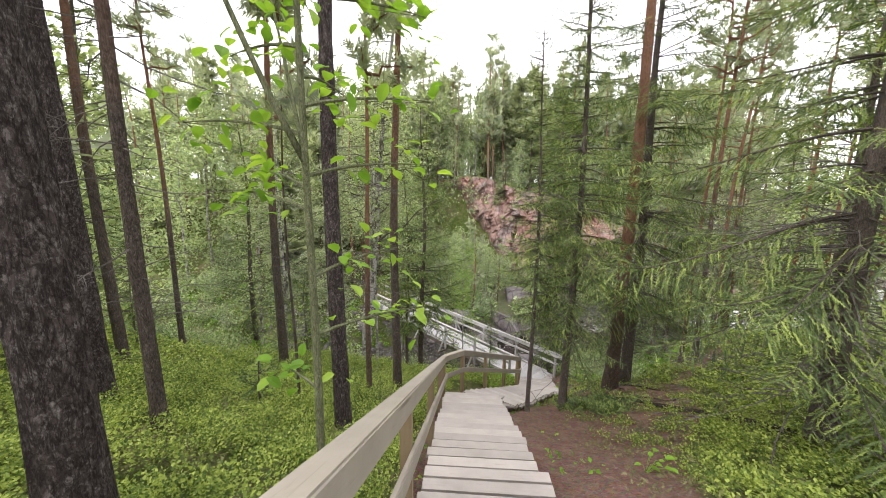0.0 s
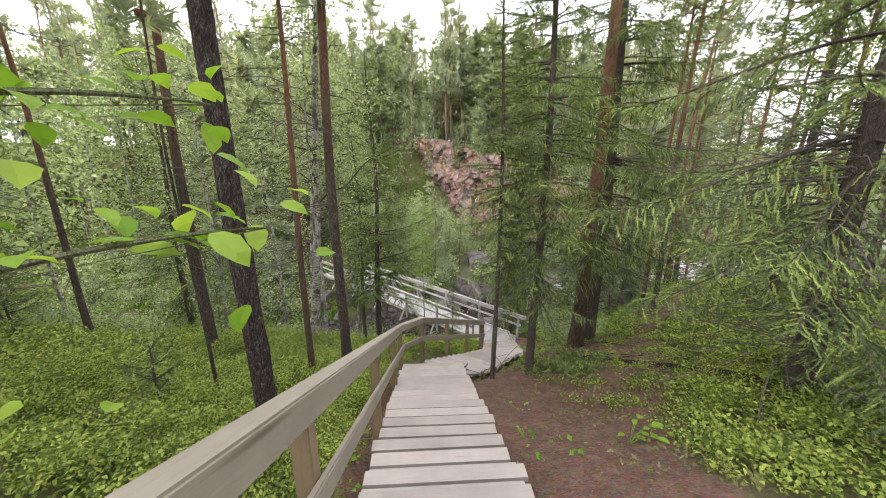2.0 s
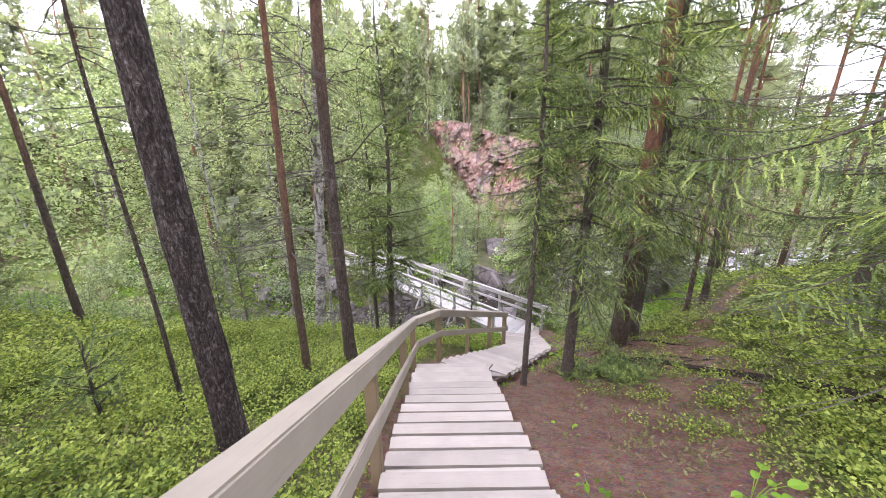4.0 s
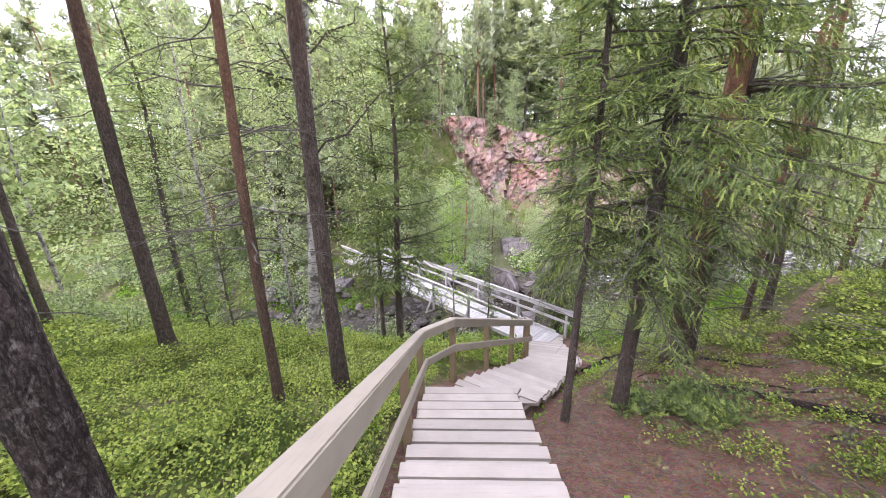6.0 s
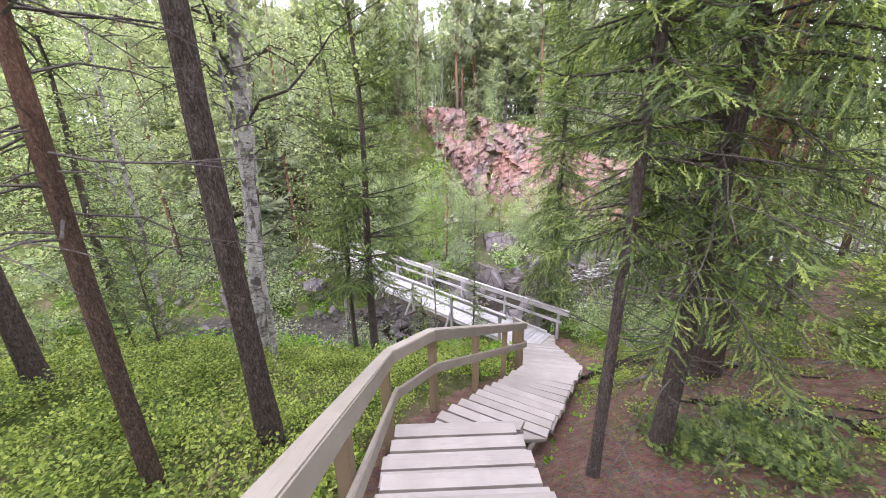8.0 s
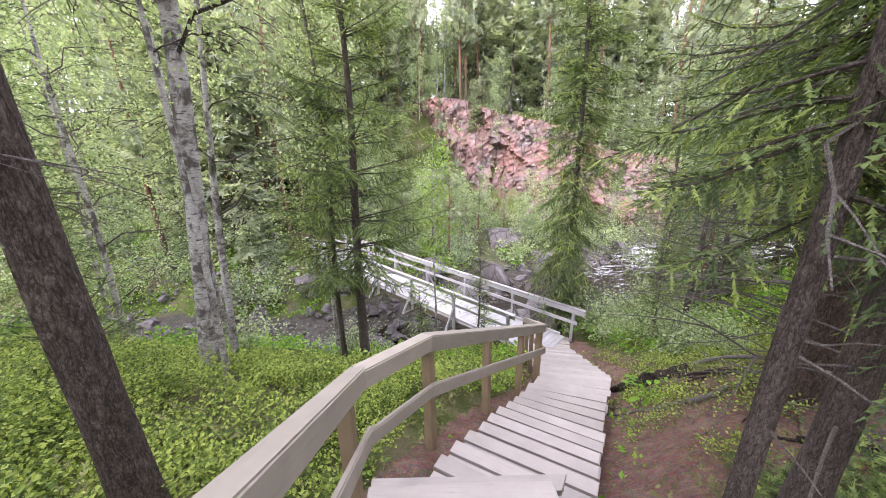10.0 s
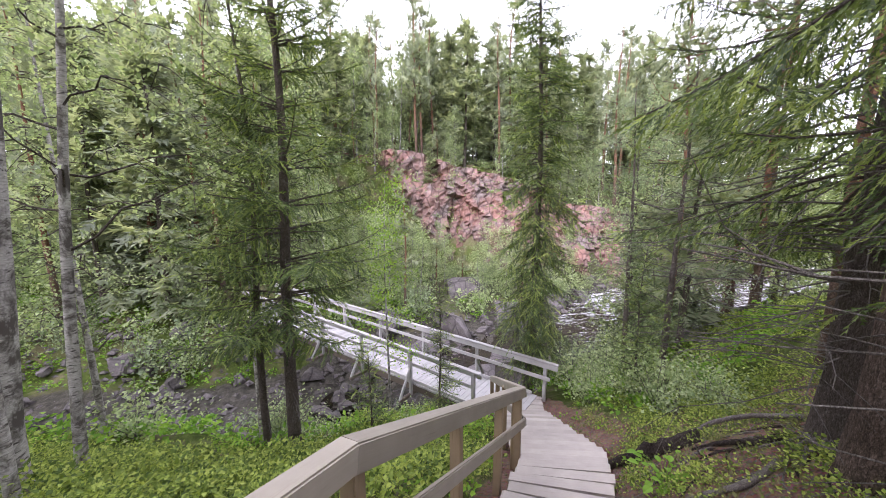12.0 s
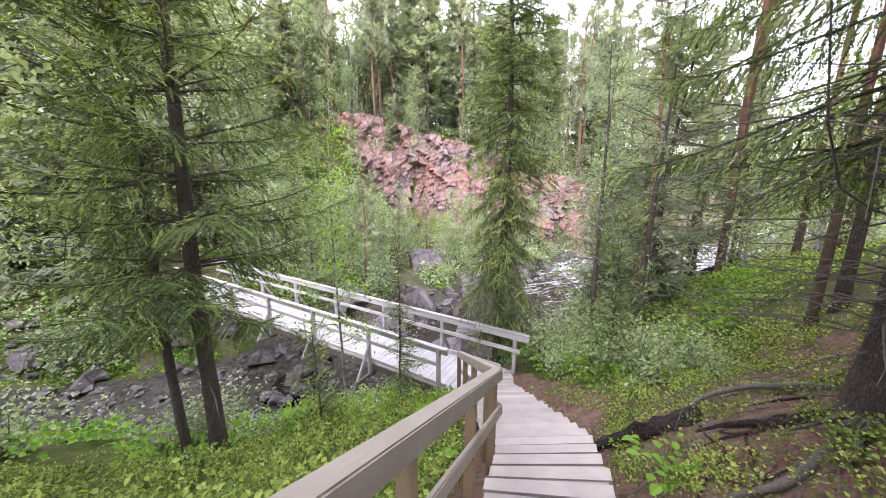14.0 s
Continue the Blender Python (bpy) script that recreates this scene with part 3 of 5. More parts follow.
def board(poly, top, parent, mat=TREAD, thick=0.045, name="tread_board"):
    a = area(poly)
    if abs(a) < 0.004:
        return
    poly = poly if a > 0 else poly[::-1]
    cx, cy = sum(p[0] for p in poly) / len(poly), sum(p[1] for p in poly) / len(poly)
    # the board's own x runs along its length
    longest = max(zip(poly, poly[1:] + poly[:1]), key=lambda e: math.dist(*e))
    ang = math.atan2(longest[1][1] - longest[0][1], longest[1][0] - longest[0][0])
    c, s = math.cos(-ang), math.sin(-ang)
    local = [((x - cx) * c - (y - cy) * s, (x - cx) * s + (y - cy) * c) for x, y in poly]
    ob = part(name, plank(local, 0, thick), mat, parent)
    placed(ob, pose(cx, cy, top, dice.uniform(-0.35, 0.35), dice.uniform(-0.3, 0.3), math.degrees(ang)))


stairs = base("wooden_staircase", 0.2, 0, 0, "long pale weathered wooden staircase down a forest slope", "staircase")
stairs.matrix_basis = Matrix()


def flight(origin, along, side, s_gap, top, rise, count, left, right, cuts=()):
    """Treads of two boards with a gap between them; s_gap is the first gap, further ones follow downhill."""
    for k in range(count):
        s, z = s_gap + k * GO, top - k * rise
        for lo, hi in ((-0.137, -0.012), (0.012, 0.128)):
            poly = strip(origin, along, side, s + lo, s + hi, left + dice.uniform(-0.03, 0.015), right + dice.uniform(-0.02, 0.04))
            for cut in cuts:
                poly = clipped(poly, *cut)
            board(poly, z + dice.uniform(-0.003, 0.003), stairs)


# first flight, straight down
flight((0.2, 0), WALK_A, (1, 0), 6.71 - 33 * GO, -2.935 + 33 * RISE_A, RISE_A, 34, -0.56, 0.57)
board([(-0.36, 6.852), (0.86, 6.852), (0.93, 6.965), (-0.37, 6.975)], -3.035, stairs)
# second flight, turned right; its first boards are cut by the end of the first flight, its last ones fan out to the left turn
flight(ORIGIN_B, DIR_B, SIDE_B, -0.50, -3.035, 0.0125, 2, 0.03, 1.06, [(0, 1, 6.985)])
for k in range(14):
    for lo, hi in ((-0.137, -0.012), (0.012, 0.128)):
        ends = []
        for s in (0.02 + k * GO + lo, 0.02 + k * GO + hi):
            fan = 0.33 * float(ease(1.5, 3.5, s))
            ends.append((s, s + fan))
        l, r = 0.03 + dice.uniform(-0.03, 0.015), 1.05 + dice.uniform(-0.02, 0.02)
        at = lambda s, w: (ORIGIN_B[0] + DIR_B[0] * s + SIDE_B[0] * w, ORIGIN_B[1] + DIR_B[1] * s + SIDE_B[1] * w)
        poly = [at(ends[0][0], l), at(ends[0][1], r), at(ends[1][1], r), at(ends[1][0], l)]
        board(clipped(poly, 0, 1, 6.985), -3.06 - 0.122 * k, stairs)
# third flight, turned back left
EDGE_B = -(ORIGIN_B[0] * SIDE_B[0] + ORIGIN_B[1] * SIDE_B[1] + 1.06)
flight(ORIGIN_C, DIR_C, SIDE_C, 0.26, -4.80, 0.1262, 14, 0.03, 1.26, [(-SIDE_B[0], -SIDE_B[1], EDGE_B)])
flight(ORIGIN_C, DIR_C, SIDE_C, 3.90, DECK, 0.0, 4, 0.03, 1.28, [(-DIR_D[0], -DIR_D[1], -7.30)])


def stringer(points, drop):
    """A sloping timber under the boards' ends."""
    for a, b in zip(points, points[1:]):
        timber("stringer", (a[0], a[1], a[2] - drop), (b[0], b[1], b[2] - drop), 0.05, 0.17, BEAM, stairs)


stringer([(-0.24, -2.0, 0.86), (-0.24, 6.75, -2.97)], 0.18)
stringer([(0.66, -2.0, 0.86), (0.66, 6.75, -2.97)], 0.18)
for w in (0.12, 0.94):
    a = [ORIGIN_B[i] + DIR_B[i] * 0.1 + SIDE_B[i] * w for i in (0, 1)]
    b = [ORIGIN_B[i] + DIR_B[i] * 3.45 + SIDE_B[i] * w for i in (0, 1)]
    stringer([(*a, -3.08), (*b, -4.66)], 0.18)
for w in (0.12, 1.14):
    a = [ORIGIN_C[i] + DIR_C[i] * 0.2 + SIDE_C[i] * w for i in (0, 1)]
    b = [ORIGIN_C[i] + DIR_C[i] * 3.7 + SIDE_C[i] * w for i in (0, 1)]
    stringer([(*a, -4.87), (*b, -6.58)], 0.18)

# ---- handrail of the stairs ----
handrail = base("stair_handrail", -0.4, 0, 0, "pale timber handrail with a thick top rail and a mid rail", "handrail")
handrail.matrix_basis = Matrix()


def rail_run(points, parent, inner, mat=RAIL, mid=0.47, caps=True):
    """Cap, side board and mid rail along a polyline of the cap's top centre; inner: the side (+1 right, -1 left) that faces the walk."""
    for a, b in zip(points, points[1:]):
        a, b = Vector(a), Vector(b)
        d = (b - a).normalized()
        flat = Vector((d.y, -d.x, 0)).normalized() * inner
        over = d * 0.012
        low = Vector((0, 0, -0.0625))
        timber("top_rail", a - over + low, b + over + low, 0.10, 0.125, mat, parent, "weathered square-edged top rail")
        m = flat * 0.045 + Vector((0, 0, -mid))
        timber("mid_rail", a + m - over, b + m + over, 0.036, 0.11, mat, parent)


def post(x, y, top, foot, parent, mat=POST, w=0.078, turn=0.0):
    bm, _ = beam((0, 0, 0), (0, 0, top - foot), w, w, (0, 1, 0), 0.006)
    bmesh.ops.rotate(bm, verts=bm.verts[:], cent=(0, 0, 0), matrix=Matrix.Rotation(radians(-90), 3, "Y"))
    ob = part("post", bm, mat, parent)
    return placed(ob, pose(x, y, (top + foot) / 2, dice.uniform(-0.6, 0.6), dice.uniform(-0.6, 0.6), turn))


RAIL_A0, RAIL_A1 = (-0.37, -2.2, 2.13), (-0.37, 6.88, -2.11)
RAIL_B0, RAIL_B1 = (0.0, 7.48, -2.27), (1.75, 10.06, -3.70)
RAIL_C1 = (2.47, 13.62, -5.55)
rail_run([RAIL_A0, RAIL_A1, RAIL_B0, RAIL_B1], handrail, 1)
rail_run([(1.775, 10.09, -3.72), RAIL_C1], handrail, 1)


def under(a, b, k):
    return [a[i] + (b[i] - a[i]) * k for i in range(3)]


for y in (-1.5, 0.32, 2.02, 3.72, 5.42, 6.62):
    p = under(RAIL_A0, RAIL_A1, (y + 2.2) / 9.04)
    post(p[0] - 0.015, p[1], p[2] - 0.09, p[2] - 1.45, handrail)
for k in (0.015, 0.36, 0.70, 0.985):
    p = under(RAIL_B0, RAIL_B1, k)
    post(p[0] - 0.015, p[1] + 0.01, p[2] - 0.09, p[2] - 1.45, handrail, turn=-30)
for k in (0.10, 0.38, 0.68, 0.97):
    p = under(RAIL_B1, RAIL_C1, k)
    post(p[0] - 0.015, p[1], p[2] - 0.09, p[2] - 1.45, handrail, turn=-12)

# ---- bridge ----
bridge = base("footbridge", 0, 0, 0, "silvery timber footbridge over a rocky river gorge", "bridge")
bridge.matrix_basis = Matrix()
END_C = ORIGIN_C[0] * DIR_C[0] + ORIGIN_C[1] * DIR_C[1] + 3.66
s = 7.31
while s < 20.6:
    poly = strip((0, 0), DIR_D, SIDE_D, s, s + 0.138, 11.33 + dice.uniform(-0.02, 0.02), 12.80 + dice.uniform(-0.02, 0.02))
    board(clipped(poly, *DIR_C, END_C), DECK + dice.uniform(-0.004, 0.004), bridge, SILVER, 0.045, "deck_board")
    s += 0.147


def on_bridge(s, n, z):
    return (DIR_D[0] * s + SIDE_D[0] * n, DIR_D[1] * s + SIDE_D[1] * n, z)


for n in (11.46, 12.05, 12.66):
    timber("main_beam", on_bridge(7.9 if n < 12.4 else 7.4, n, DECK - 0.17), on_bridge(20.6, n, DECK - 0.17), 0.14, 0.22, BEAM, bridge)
for n, s0 in ((11.37, 8.2), (12.76, 7.45)):
    timber("edge_board", on_bridge(s0, n, DECK + 0.055), on_bridge(20.6, n, DECK + 0.055), 0.05, 0.09, SILVER, bridge)

left_rail = base("bridge_railing", 0, 0, 0, "silvery bridge railing with three rails and braced posts", "railing", "bridge railings")
right_rail = base("bridge_railing", 0, 0, 0, "silvery bridge railing running past the landing", "railing", "bridge railings")
for thing, n, s0, first, inner in ((left_rail, 11.30, 8.15, 8.35, 1), (right_rail, 12.83, 6.80, 7.15, -1)):
    thing.matrix_basis = Matrix()
    timber("cap_rail", on_bridge(s0, n, DECK + 0.98), on_bridge(20.6, n, DECK + 0.98), 0.12, 0.045, SILVER, thing)
    timber("side_rail", on_bridge(s0, n + 0.03 * inner, DECK + 0.89), on_bridge(20.6, n + 0.03 * inner, DECK + 0.89), 0.036, 0.12, SILVER, thing)
    timber("mid_rail", on_bridge(s0 + 0.2, n + 0.03 * inner, DECK + 0.55), on_bridge(20.6, n + 0.03 * inner, DECK + 0.55), 0.036, 0.1, SILVER, thing)
    s = first
    while s < 20.5:
        x, y, _ = on_bridge(s, n - 0.03 * inner, 0)
        post(x, y, DECK + 0.95, DECK - 0.35, thing, SILVER, 0.085, 45)
        if s > 8.5:
            timber("brace", on_bridge(s, n - 0.05 * inner, DECK + 0.45), on_bridge(s, n - 0.48 * inner, DECK - 0.30), 0.05, 0.08, SILVER, thing)
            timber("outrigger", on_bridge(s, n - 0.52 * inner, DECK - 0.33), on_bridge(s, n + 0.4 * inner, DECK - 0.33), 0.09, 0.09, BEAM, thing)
        s += 2.05


# ---- trees ----
def floor_at(x, y):
    return float(land(x, y) + bumps(np.float64(x), np.float64(y), 1.1, 0.05, 1) + bumps(np.float64(x), np.float64(y), 4.0, 0.12, 2))


def trunk_line(h, r, lean, seed, n=26, flare=1.5):
    """Centre line and radii of a trunk that stands at the origin."""
    q = np.random.RandomState(seed)
    t = np.linspace(0, 1, n) ** 1.25
    z = -0.25 + (h + 0.25) * t
    wob = 0.012 * h * np.stack([np.sin(t * q.uniform(4, 8) + q.uniform(0, 6)) - math.sin(0), np.sin(t * q.uniform(4, 8) + q.uniform(0, 6))], -1) * t[:, None]
    P = np.stack([lean[0] * t * h + wob[:, 0], lean[1] * t * h + wob[:, 1], z], -1)
    R = r * (1 - 0.86 * t) * (1 + (flare - 1) * np.exp(-np.maximum(z, 0) / (2.2 * r)))
    return P, R


def on_line(P, R, z):
    return np.array([np.interp(z, P[:, 2], P[:, k]) for k in (0, 1)] + [z]), float(np.interp(z, P[:, 2], R))


def trunk_part(P, R, mat, parent, sides=10, rough=0.03, seed=0, name="trunk"):
    return solid(name, *tube(P, R, sides, rough, seed), mat, parent, smooth=True)


def bough(p, az, length, tilt, sag, tip, n=6):
    """A branch line from p: starts at a tilt, sags, its tip turns up."""
    s = np.linspace(0, 1, n)
    out = s * length
    up = math.tan(tilt) * out - sag * length * s ** 1.6 + tip * length * s ** 4
    return np.stack([p[0] + math.cos(az) * out, p[1] + math.sin(az) * out, p[2] + up], -1)


def dead_twigs(P, R, z0, z1, count, long, q):
    pieces = []
    for _ in range(count):
        z = q.uniform(z0, z1)
        p, r = on_line(P, R, z)
        az = q.uniform(0, 6.28)
        L = long * q.uniform(0.3, 1.0)
        line = bough(p, az, L, q.uniform(-0.3, 0.35), q.uniform(0.0, 0.5), q.uniform(-0.1, 0.3), 5)
        line[1:] += np.cumsum(q.randn(4, 3), 0) * 0.038 * L
        pieces.append(tube(line, np.linspace(0.0085, 0.002, 5) * (0.6 + 0.35 * L), 4))
        if L > 0.5:
            for k in (2, 3):
                a2 = az + q.choice([-1, 1]) * q.uniform(0.4, 1.0)
                pieces.append(tube(bough(line[k], a2, L * 0.4, q.uniform(-0.5, 0.3), 0.2, 0, 4), np.linspace(0.004, 0.0014, 4), 4))
    return joined(pieces)


def spruce_mesh(h, r, crown, seed, whorl=0.30, per=5, fine=0.26, sag=0.35, tilt=0.05, full=1.0, template=None, tuck=0.9, thin=False, loose=0.12, low=0.55):
    """Boughs and needle sprays of a spruce: (bough V, F), (needle V, F)."""
    q = np.random.RandomState(seed)
    template = SPRIG if template is None else template
    limbs, P, D, S = [], [], [], []
    z = crown
    while z < h - 0.15:
        k = (z - crown) / (h - crown)
        reach = r * (1 - k) ** tuck * min(1.0, low + 2.5 * k)
        for b in range(per):
            L = max(0.18, reach * q.uniform(0.55, 1.15))
            az = q.uniform(0, 6.28)
            line = bough((0, 0, z + q.uniform(-loose, loose)), az, L, tilt + 0.5 * k + q.uniform(-0.15, 0.15), sag * (1 - 0.6 * k) * q.uniform(0.6, 1.3), 0.22, 7)
            limbs.append(tube(line[::3] if thin else line, np.linspace(0.016, 0.003, 3 if thin else 7) * (0.5 + 0.35 * L), 4))
            T = np.gradient(line, axis=0)
            T /= np.linalg.norm(T, axis=1)[:, None]
            side = np.array([-math.sin(az), math.cos(az), 0])
            n = max(3, int(L / fine * 2.2 * full))
            for s in np.linspace(0.22 if L > 0.8 else 0.05, 1.0, n):
                i = min(s * 6, 5.999)
                p = line[int(i)] * (1 - i % 1) + line[int(i) + 1] * (i % 1)
                t = T[int(round(i))]
                P.append(p); D.append(t + 0.15 * q.randn(3)); S.append(fine * q.uniform(0.8, 1.2))
                w = (0.15 + 0.55 * (1 - s)) * L * 0.75
                for sd in (-1, 1):
                    m = max(1, int(round(w / fine)))
                    d = sd * side * q.uniform(0.7, 1.1) + t * q.uniform(0.35, 0.8) + np.array([0, 0, -q.uniform(0.1, 0.75)])
                    d /= np.linalg.norm(d)
                    for j in range(m):
                        P.append(p + d * j * fine * 0.8)
                        D.append(d + 0.22 * q.randn(3) + np.array([0, 0, -0.25 * j]))
                        S.append(fine * q.uniform(0.8, 1.25))
        z += whorl * q.uniform(0.75, 1.25)
    P, D, S = np.array(P), np.array(D), np.array(S)
    return joined(limbs), scatter(template, P, frames_of(D, spin=q.uniform(-0.7, 0.7, len(P))), S)


def spruce(x, y, h, r, crown, seed, label, trunk_r=0.1, lean=(0, 0), twigs=26, twig_long=0.8, bark=None, **more):
    q = np.random.RandomState(seed + 500)
    tree = base("spruce_tree", x, y, floor_at(x, y), label, "tree")
    P, R = trunk_line(h, trunk_r, lean, seed, 26, 1.3)
    trunk_part(P, R, bark or SPRUCE_BARK, tree, 12, 0.035, seed)
    limbs, needles = spruce_mesh(h, r, crown, seed, **more)
    for V in (limbs[0], needles[0]):
        V[:, 0] += np.interp(V[:, 2], P[:, 2], P[:, 0])
        V[:, 1] += np.interp(V[:, 2], P[:, 2], P[:, 1])
    tagged(solid("branchwork", *limbs, SPRUCE_BARK, tree), kind="stuff")
    tagged(solid("foliage", *needles, NEEDLES, tree), kind="stuff")
    if twigs:
        tagged(solid("deadwood", *dead_twigs(P, R, 0.5, min(h * 0.7, crown + 2.5), twigs, twig_long, q), DEAD, tree, "bare grey dead twigs"), kind="stuff")
    return tree


def pine_crown(P, R, h, start, seed, wide=1.5, clumps=26, size=0.22, per=22, template=None, thin=False):
    q = np.random.RandomState(seed)
    limbs, Q, D, S = [], [], [], []
    for _ in range(clumps):
        z = q.uniform(start, h)
        p, r = on_line(P, R, z)
        az = q.uniform(0, 6.28)
        L = wide * (1.05 - 0.75 * (z - start) / (h - start)) * q.uniform(0.5, 1.1)
        line = bough(p, az, L, q.uniform(0.0, 0.5), 0.1, 0.25, 6)
        line[1:-1] += q.randn(4, 3) * 0.05 * L
        limbs.append(tube(line[[0, 2, 5]] if thin else line, np.linspace(0.03, 0.006, 3 if thin else 6), 4))
        for _ in range(per):
            i = q.randint(2, 6)
            Q.append(line[i] + q.randn(3) * [0.22, 0.22, 0.13] * L * 0.8)
            D.append(q.randn(3) + [0, 0, 0.8])
            S.append(size * q.uniform(0.7, 1.3))
    Q = np.array(Q)
    return joined(limbs), scatter(PINE_TUFT if template is None else template, Q, frames_of(np.array(D), spin=q.uniform(0, 3, len(Q))), np.array(S))


def pine(x, y, h, r, seed, label, bark=None, lean=(0, 0), start=0.62, twigs=16, twig_long=0.9, wide=1.5, clumps=24, sides=12, rough=0.035, flare=1.35, twig_from=1.2):
    q = np.random.RandomState(seed + 900)
    tree = base("pine_tree", x, y, floor_at(x, y), label, "tree")
    P, R = trunk_line(h, r, lean, seed, 40 if sides > 14 else 26, flare)
    trunk_part(P, R, bark or PINE_BARK, tree, sides, rough, seed)
    limbs, needles = pine_crown(P, R, h, h * start, seed, wide, clumps)
    tagged(solid("branchwork", *limbs, THIN_BARK, tree), kind="stuff")
    tagged(solid("foliage", *needles, PINE_HAZE_NEEDLES, tree), kind="stuff")
    if twigs:
        tagged(solid("deadwood", *dead_twigs(P, R, twig_from, h * start, twigs, twig_long, q), DEAD, tree, "bare dead side twigs"), kind="stuff")
    return tree


def leafy(P, R, h, start, seed, reach, boughs, leaves, size, droop=0.25, template=None, spread=0.16, thin=False):
    """Boughs with side twigs and many single leaves."""
    q = np.random.RandomState(seed)
    limbs, Q, D, S = [], [], [], []
    for b in range(boughs):
        z = start + (h * 0.98 - start) * (b + q.uniform(0, 1)) / boughs
        p, r = on_line(P, R, z)
        az = b * 2.4 + q.uniform(-0.5, 0.5)
        k = (z - start) / (h - start)
        L = reach * (1.0 - 0.65 * k) * q.uniform(0.6, 1.15)
        line = bough(p, az, L, q.uniform(0.35, 0.8), droop, 0, 7)
        line[1:] += q.randn(6, 3) * 0.04 * L
        limbs.append(tube(line[::3] if thin else line, np.linspace(0.26 * r + 0.003, 0.002, 3 if thin else 7), 4))
        for i in range(2, 7):
            for _ in range(2):
                tw = bough(line[i], az + q.uniform(-1.3, 1.3), L * q.uniform(0.2, 0.42), q.uniform(-0.3, 0.5), 0.5, 0, 4)
                if not thin:
                    limbs.append(tube(tw, np.linspace(0.006, 0.002, 4), 4))
                n = leaves // (boughs * 10) + 1
                Q.append(tw[q.randint(0, 4, n)] + q.randn(n, 3) * spread * [1, 1, 0.8])
                D.append(q.randn(n, 3) + [0, 0, -0.5])
    Q, D = np.concatenate(Q), np.concatenate(D)
    S = size * q.uniform(0.65, 1.25, len(Q))
    return joined(limbs), scatter(SMALL_LEAF if template is None else template, Q, frames_of(D, spin=q.uniform(-1.2, 1.2, len(Q))), S)


def birch(x, y, h, r, seed, label, lean=(0, 0), start=2.2, reach=1.6, boughs=22, leaves=3600, size=0.06, bark=None, mat=None, name="birch_tree", sides=10, spread=0.16):
    tree = base(name, x, y, floor_at(x, y), label, "tree")
    P, R = trunk_line(h, r, lean, seed)
    trunk_part(P, R, bark or BIRCH_BARK, tree, sides, 0.03, seed)
    limbs, leaf_set = leafy(P, R, h, start, seed, reach, boughs, leaves, size, spread=spread)
    tagged(solid("branchwork", *limbs, SPRUCE_BARK, tree), kind="stuff")
    tagged(solid("foliage", *leaf_set, mat or BIRCH_LEAVES, tree), kind="stuff")
    return tree


# near pines, first slope
pine(-1.76, 1.29, 15, 0.125, 1, "thick old pine trunk with grey flaking plates beside the stairs", OLD_BARK, sides=28, rough=0.05, twigs=0)
pine(-4.2, 3.46, 14, 0.13, 2, "old pine standing in shrubs behind a thicker one", OLD_BARK, sides=16, twigs=4)
pine(-1.57, 4.08, 15, 0.105, 3, "dark old pine with rough scaly bark in bilberry", OLD_BARK, sides=28, rough=0.05, twigs=5, twig_from=3, flare=1.2)
pine(-1.31, 6.46, 14, 0.088, 4, "straight grey-brown pine on the bilberry slope", None, sides=18, rough=0.04, twigs=6, twig_from=3.4)
pine(-1.72, 5.86, 9.5, 0.052, 5, "thin crooked pine with a reddish upper stem", THIN_BARK, twigs=50, twig_long=1.0, clumps=20, wide=1.0, start=0.55, twig_from=1.6)
pine(-2.52, 4.77, 6.5, 0.024, 6, "very thin young pine stem on the bilberry slope", None, twigs=30, twig_long=0.5, clumps=12, wide=0.6)
pine(-4.20, 7.42, 13, 0.10, 7, "medium pine with a grey trunk on the slope", None, twigs=30)
pine(-3.25, 3.20, 12, 0.075, 8, "slim dark pine with many bare side twigs", None, twigs=70, twig_long=1.2)
pine(-8.2, 9.1, 12, 0.08, 10, "slim pine at the slope's edge", None, twigs=14)
pine(-6.0, 5.4, 13, 0.09, 12, "grey pine among shrubs", None, twigs=40)
pine(3.60, 7.98, 17, 0.155, 11, "tall pine with an orange upper trunk", bark("tall_pine_bark", [(0.3, (0.075, 0.055, 0.045)), (0.5, (0.16, 0.115, 0.09)), (0.72, (0.27, 0.205, 0.17))], 1.0, 0.02, (2.2, 4.6)), sides=18, twigs=12, twig_from=2.5, wide=2.2, clumps=34)
for i, (x, y, h, r) in enumerate(((7.05, 10.25, 15, 0.08), (6.72, 10.35, 13, 0.065), (10.6, 14.6, 15, 0.10), (11.3, 15.0, 14, 0.085), (13.1, 14.3, 15, 0.10), (13.6, 13.6, 14, 0.085), (14.3, 13.7, 16, 0.10), (12.6, 11.2, 14, 0.09), (9.6, 6.3, 15, 0.11), (11.6, 8.8, 14, 0.1), (8.8, 15.6, 12, 0.08), (15.6, 10.4, 15, 0.1))):
    pine(x, y, h, r, 30 + i, "slender pine with a reddish trunk on the knoll", THIN_BARK if i % 3 else PINE_BARK, twigs=14, twig_long=1.1, clumps=26, wide=1.6, lean=(0.01 * (i % 3 - 1), 0), start=0.5)

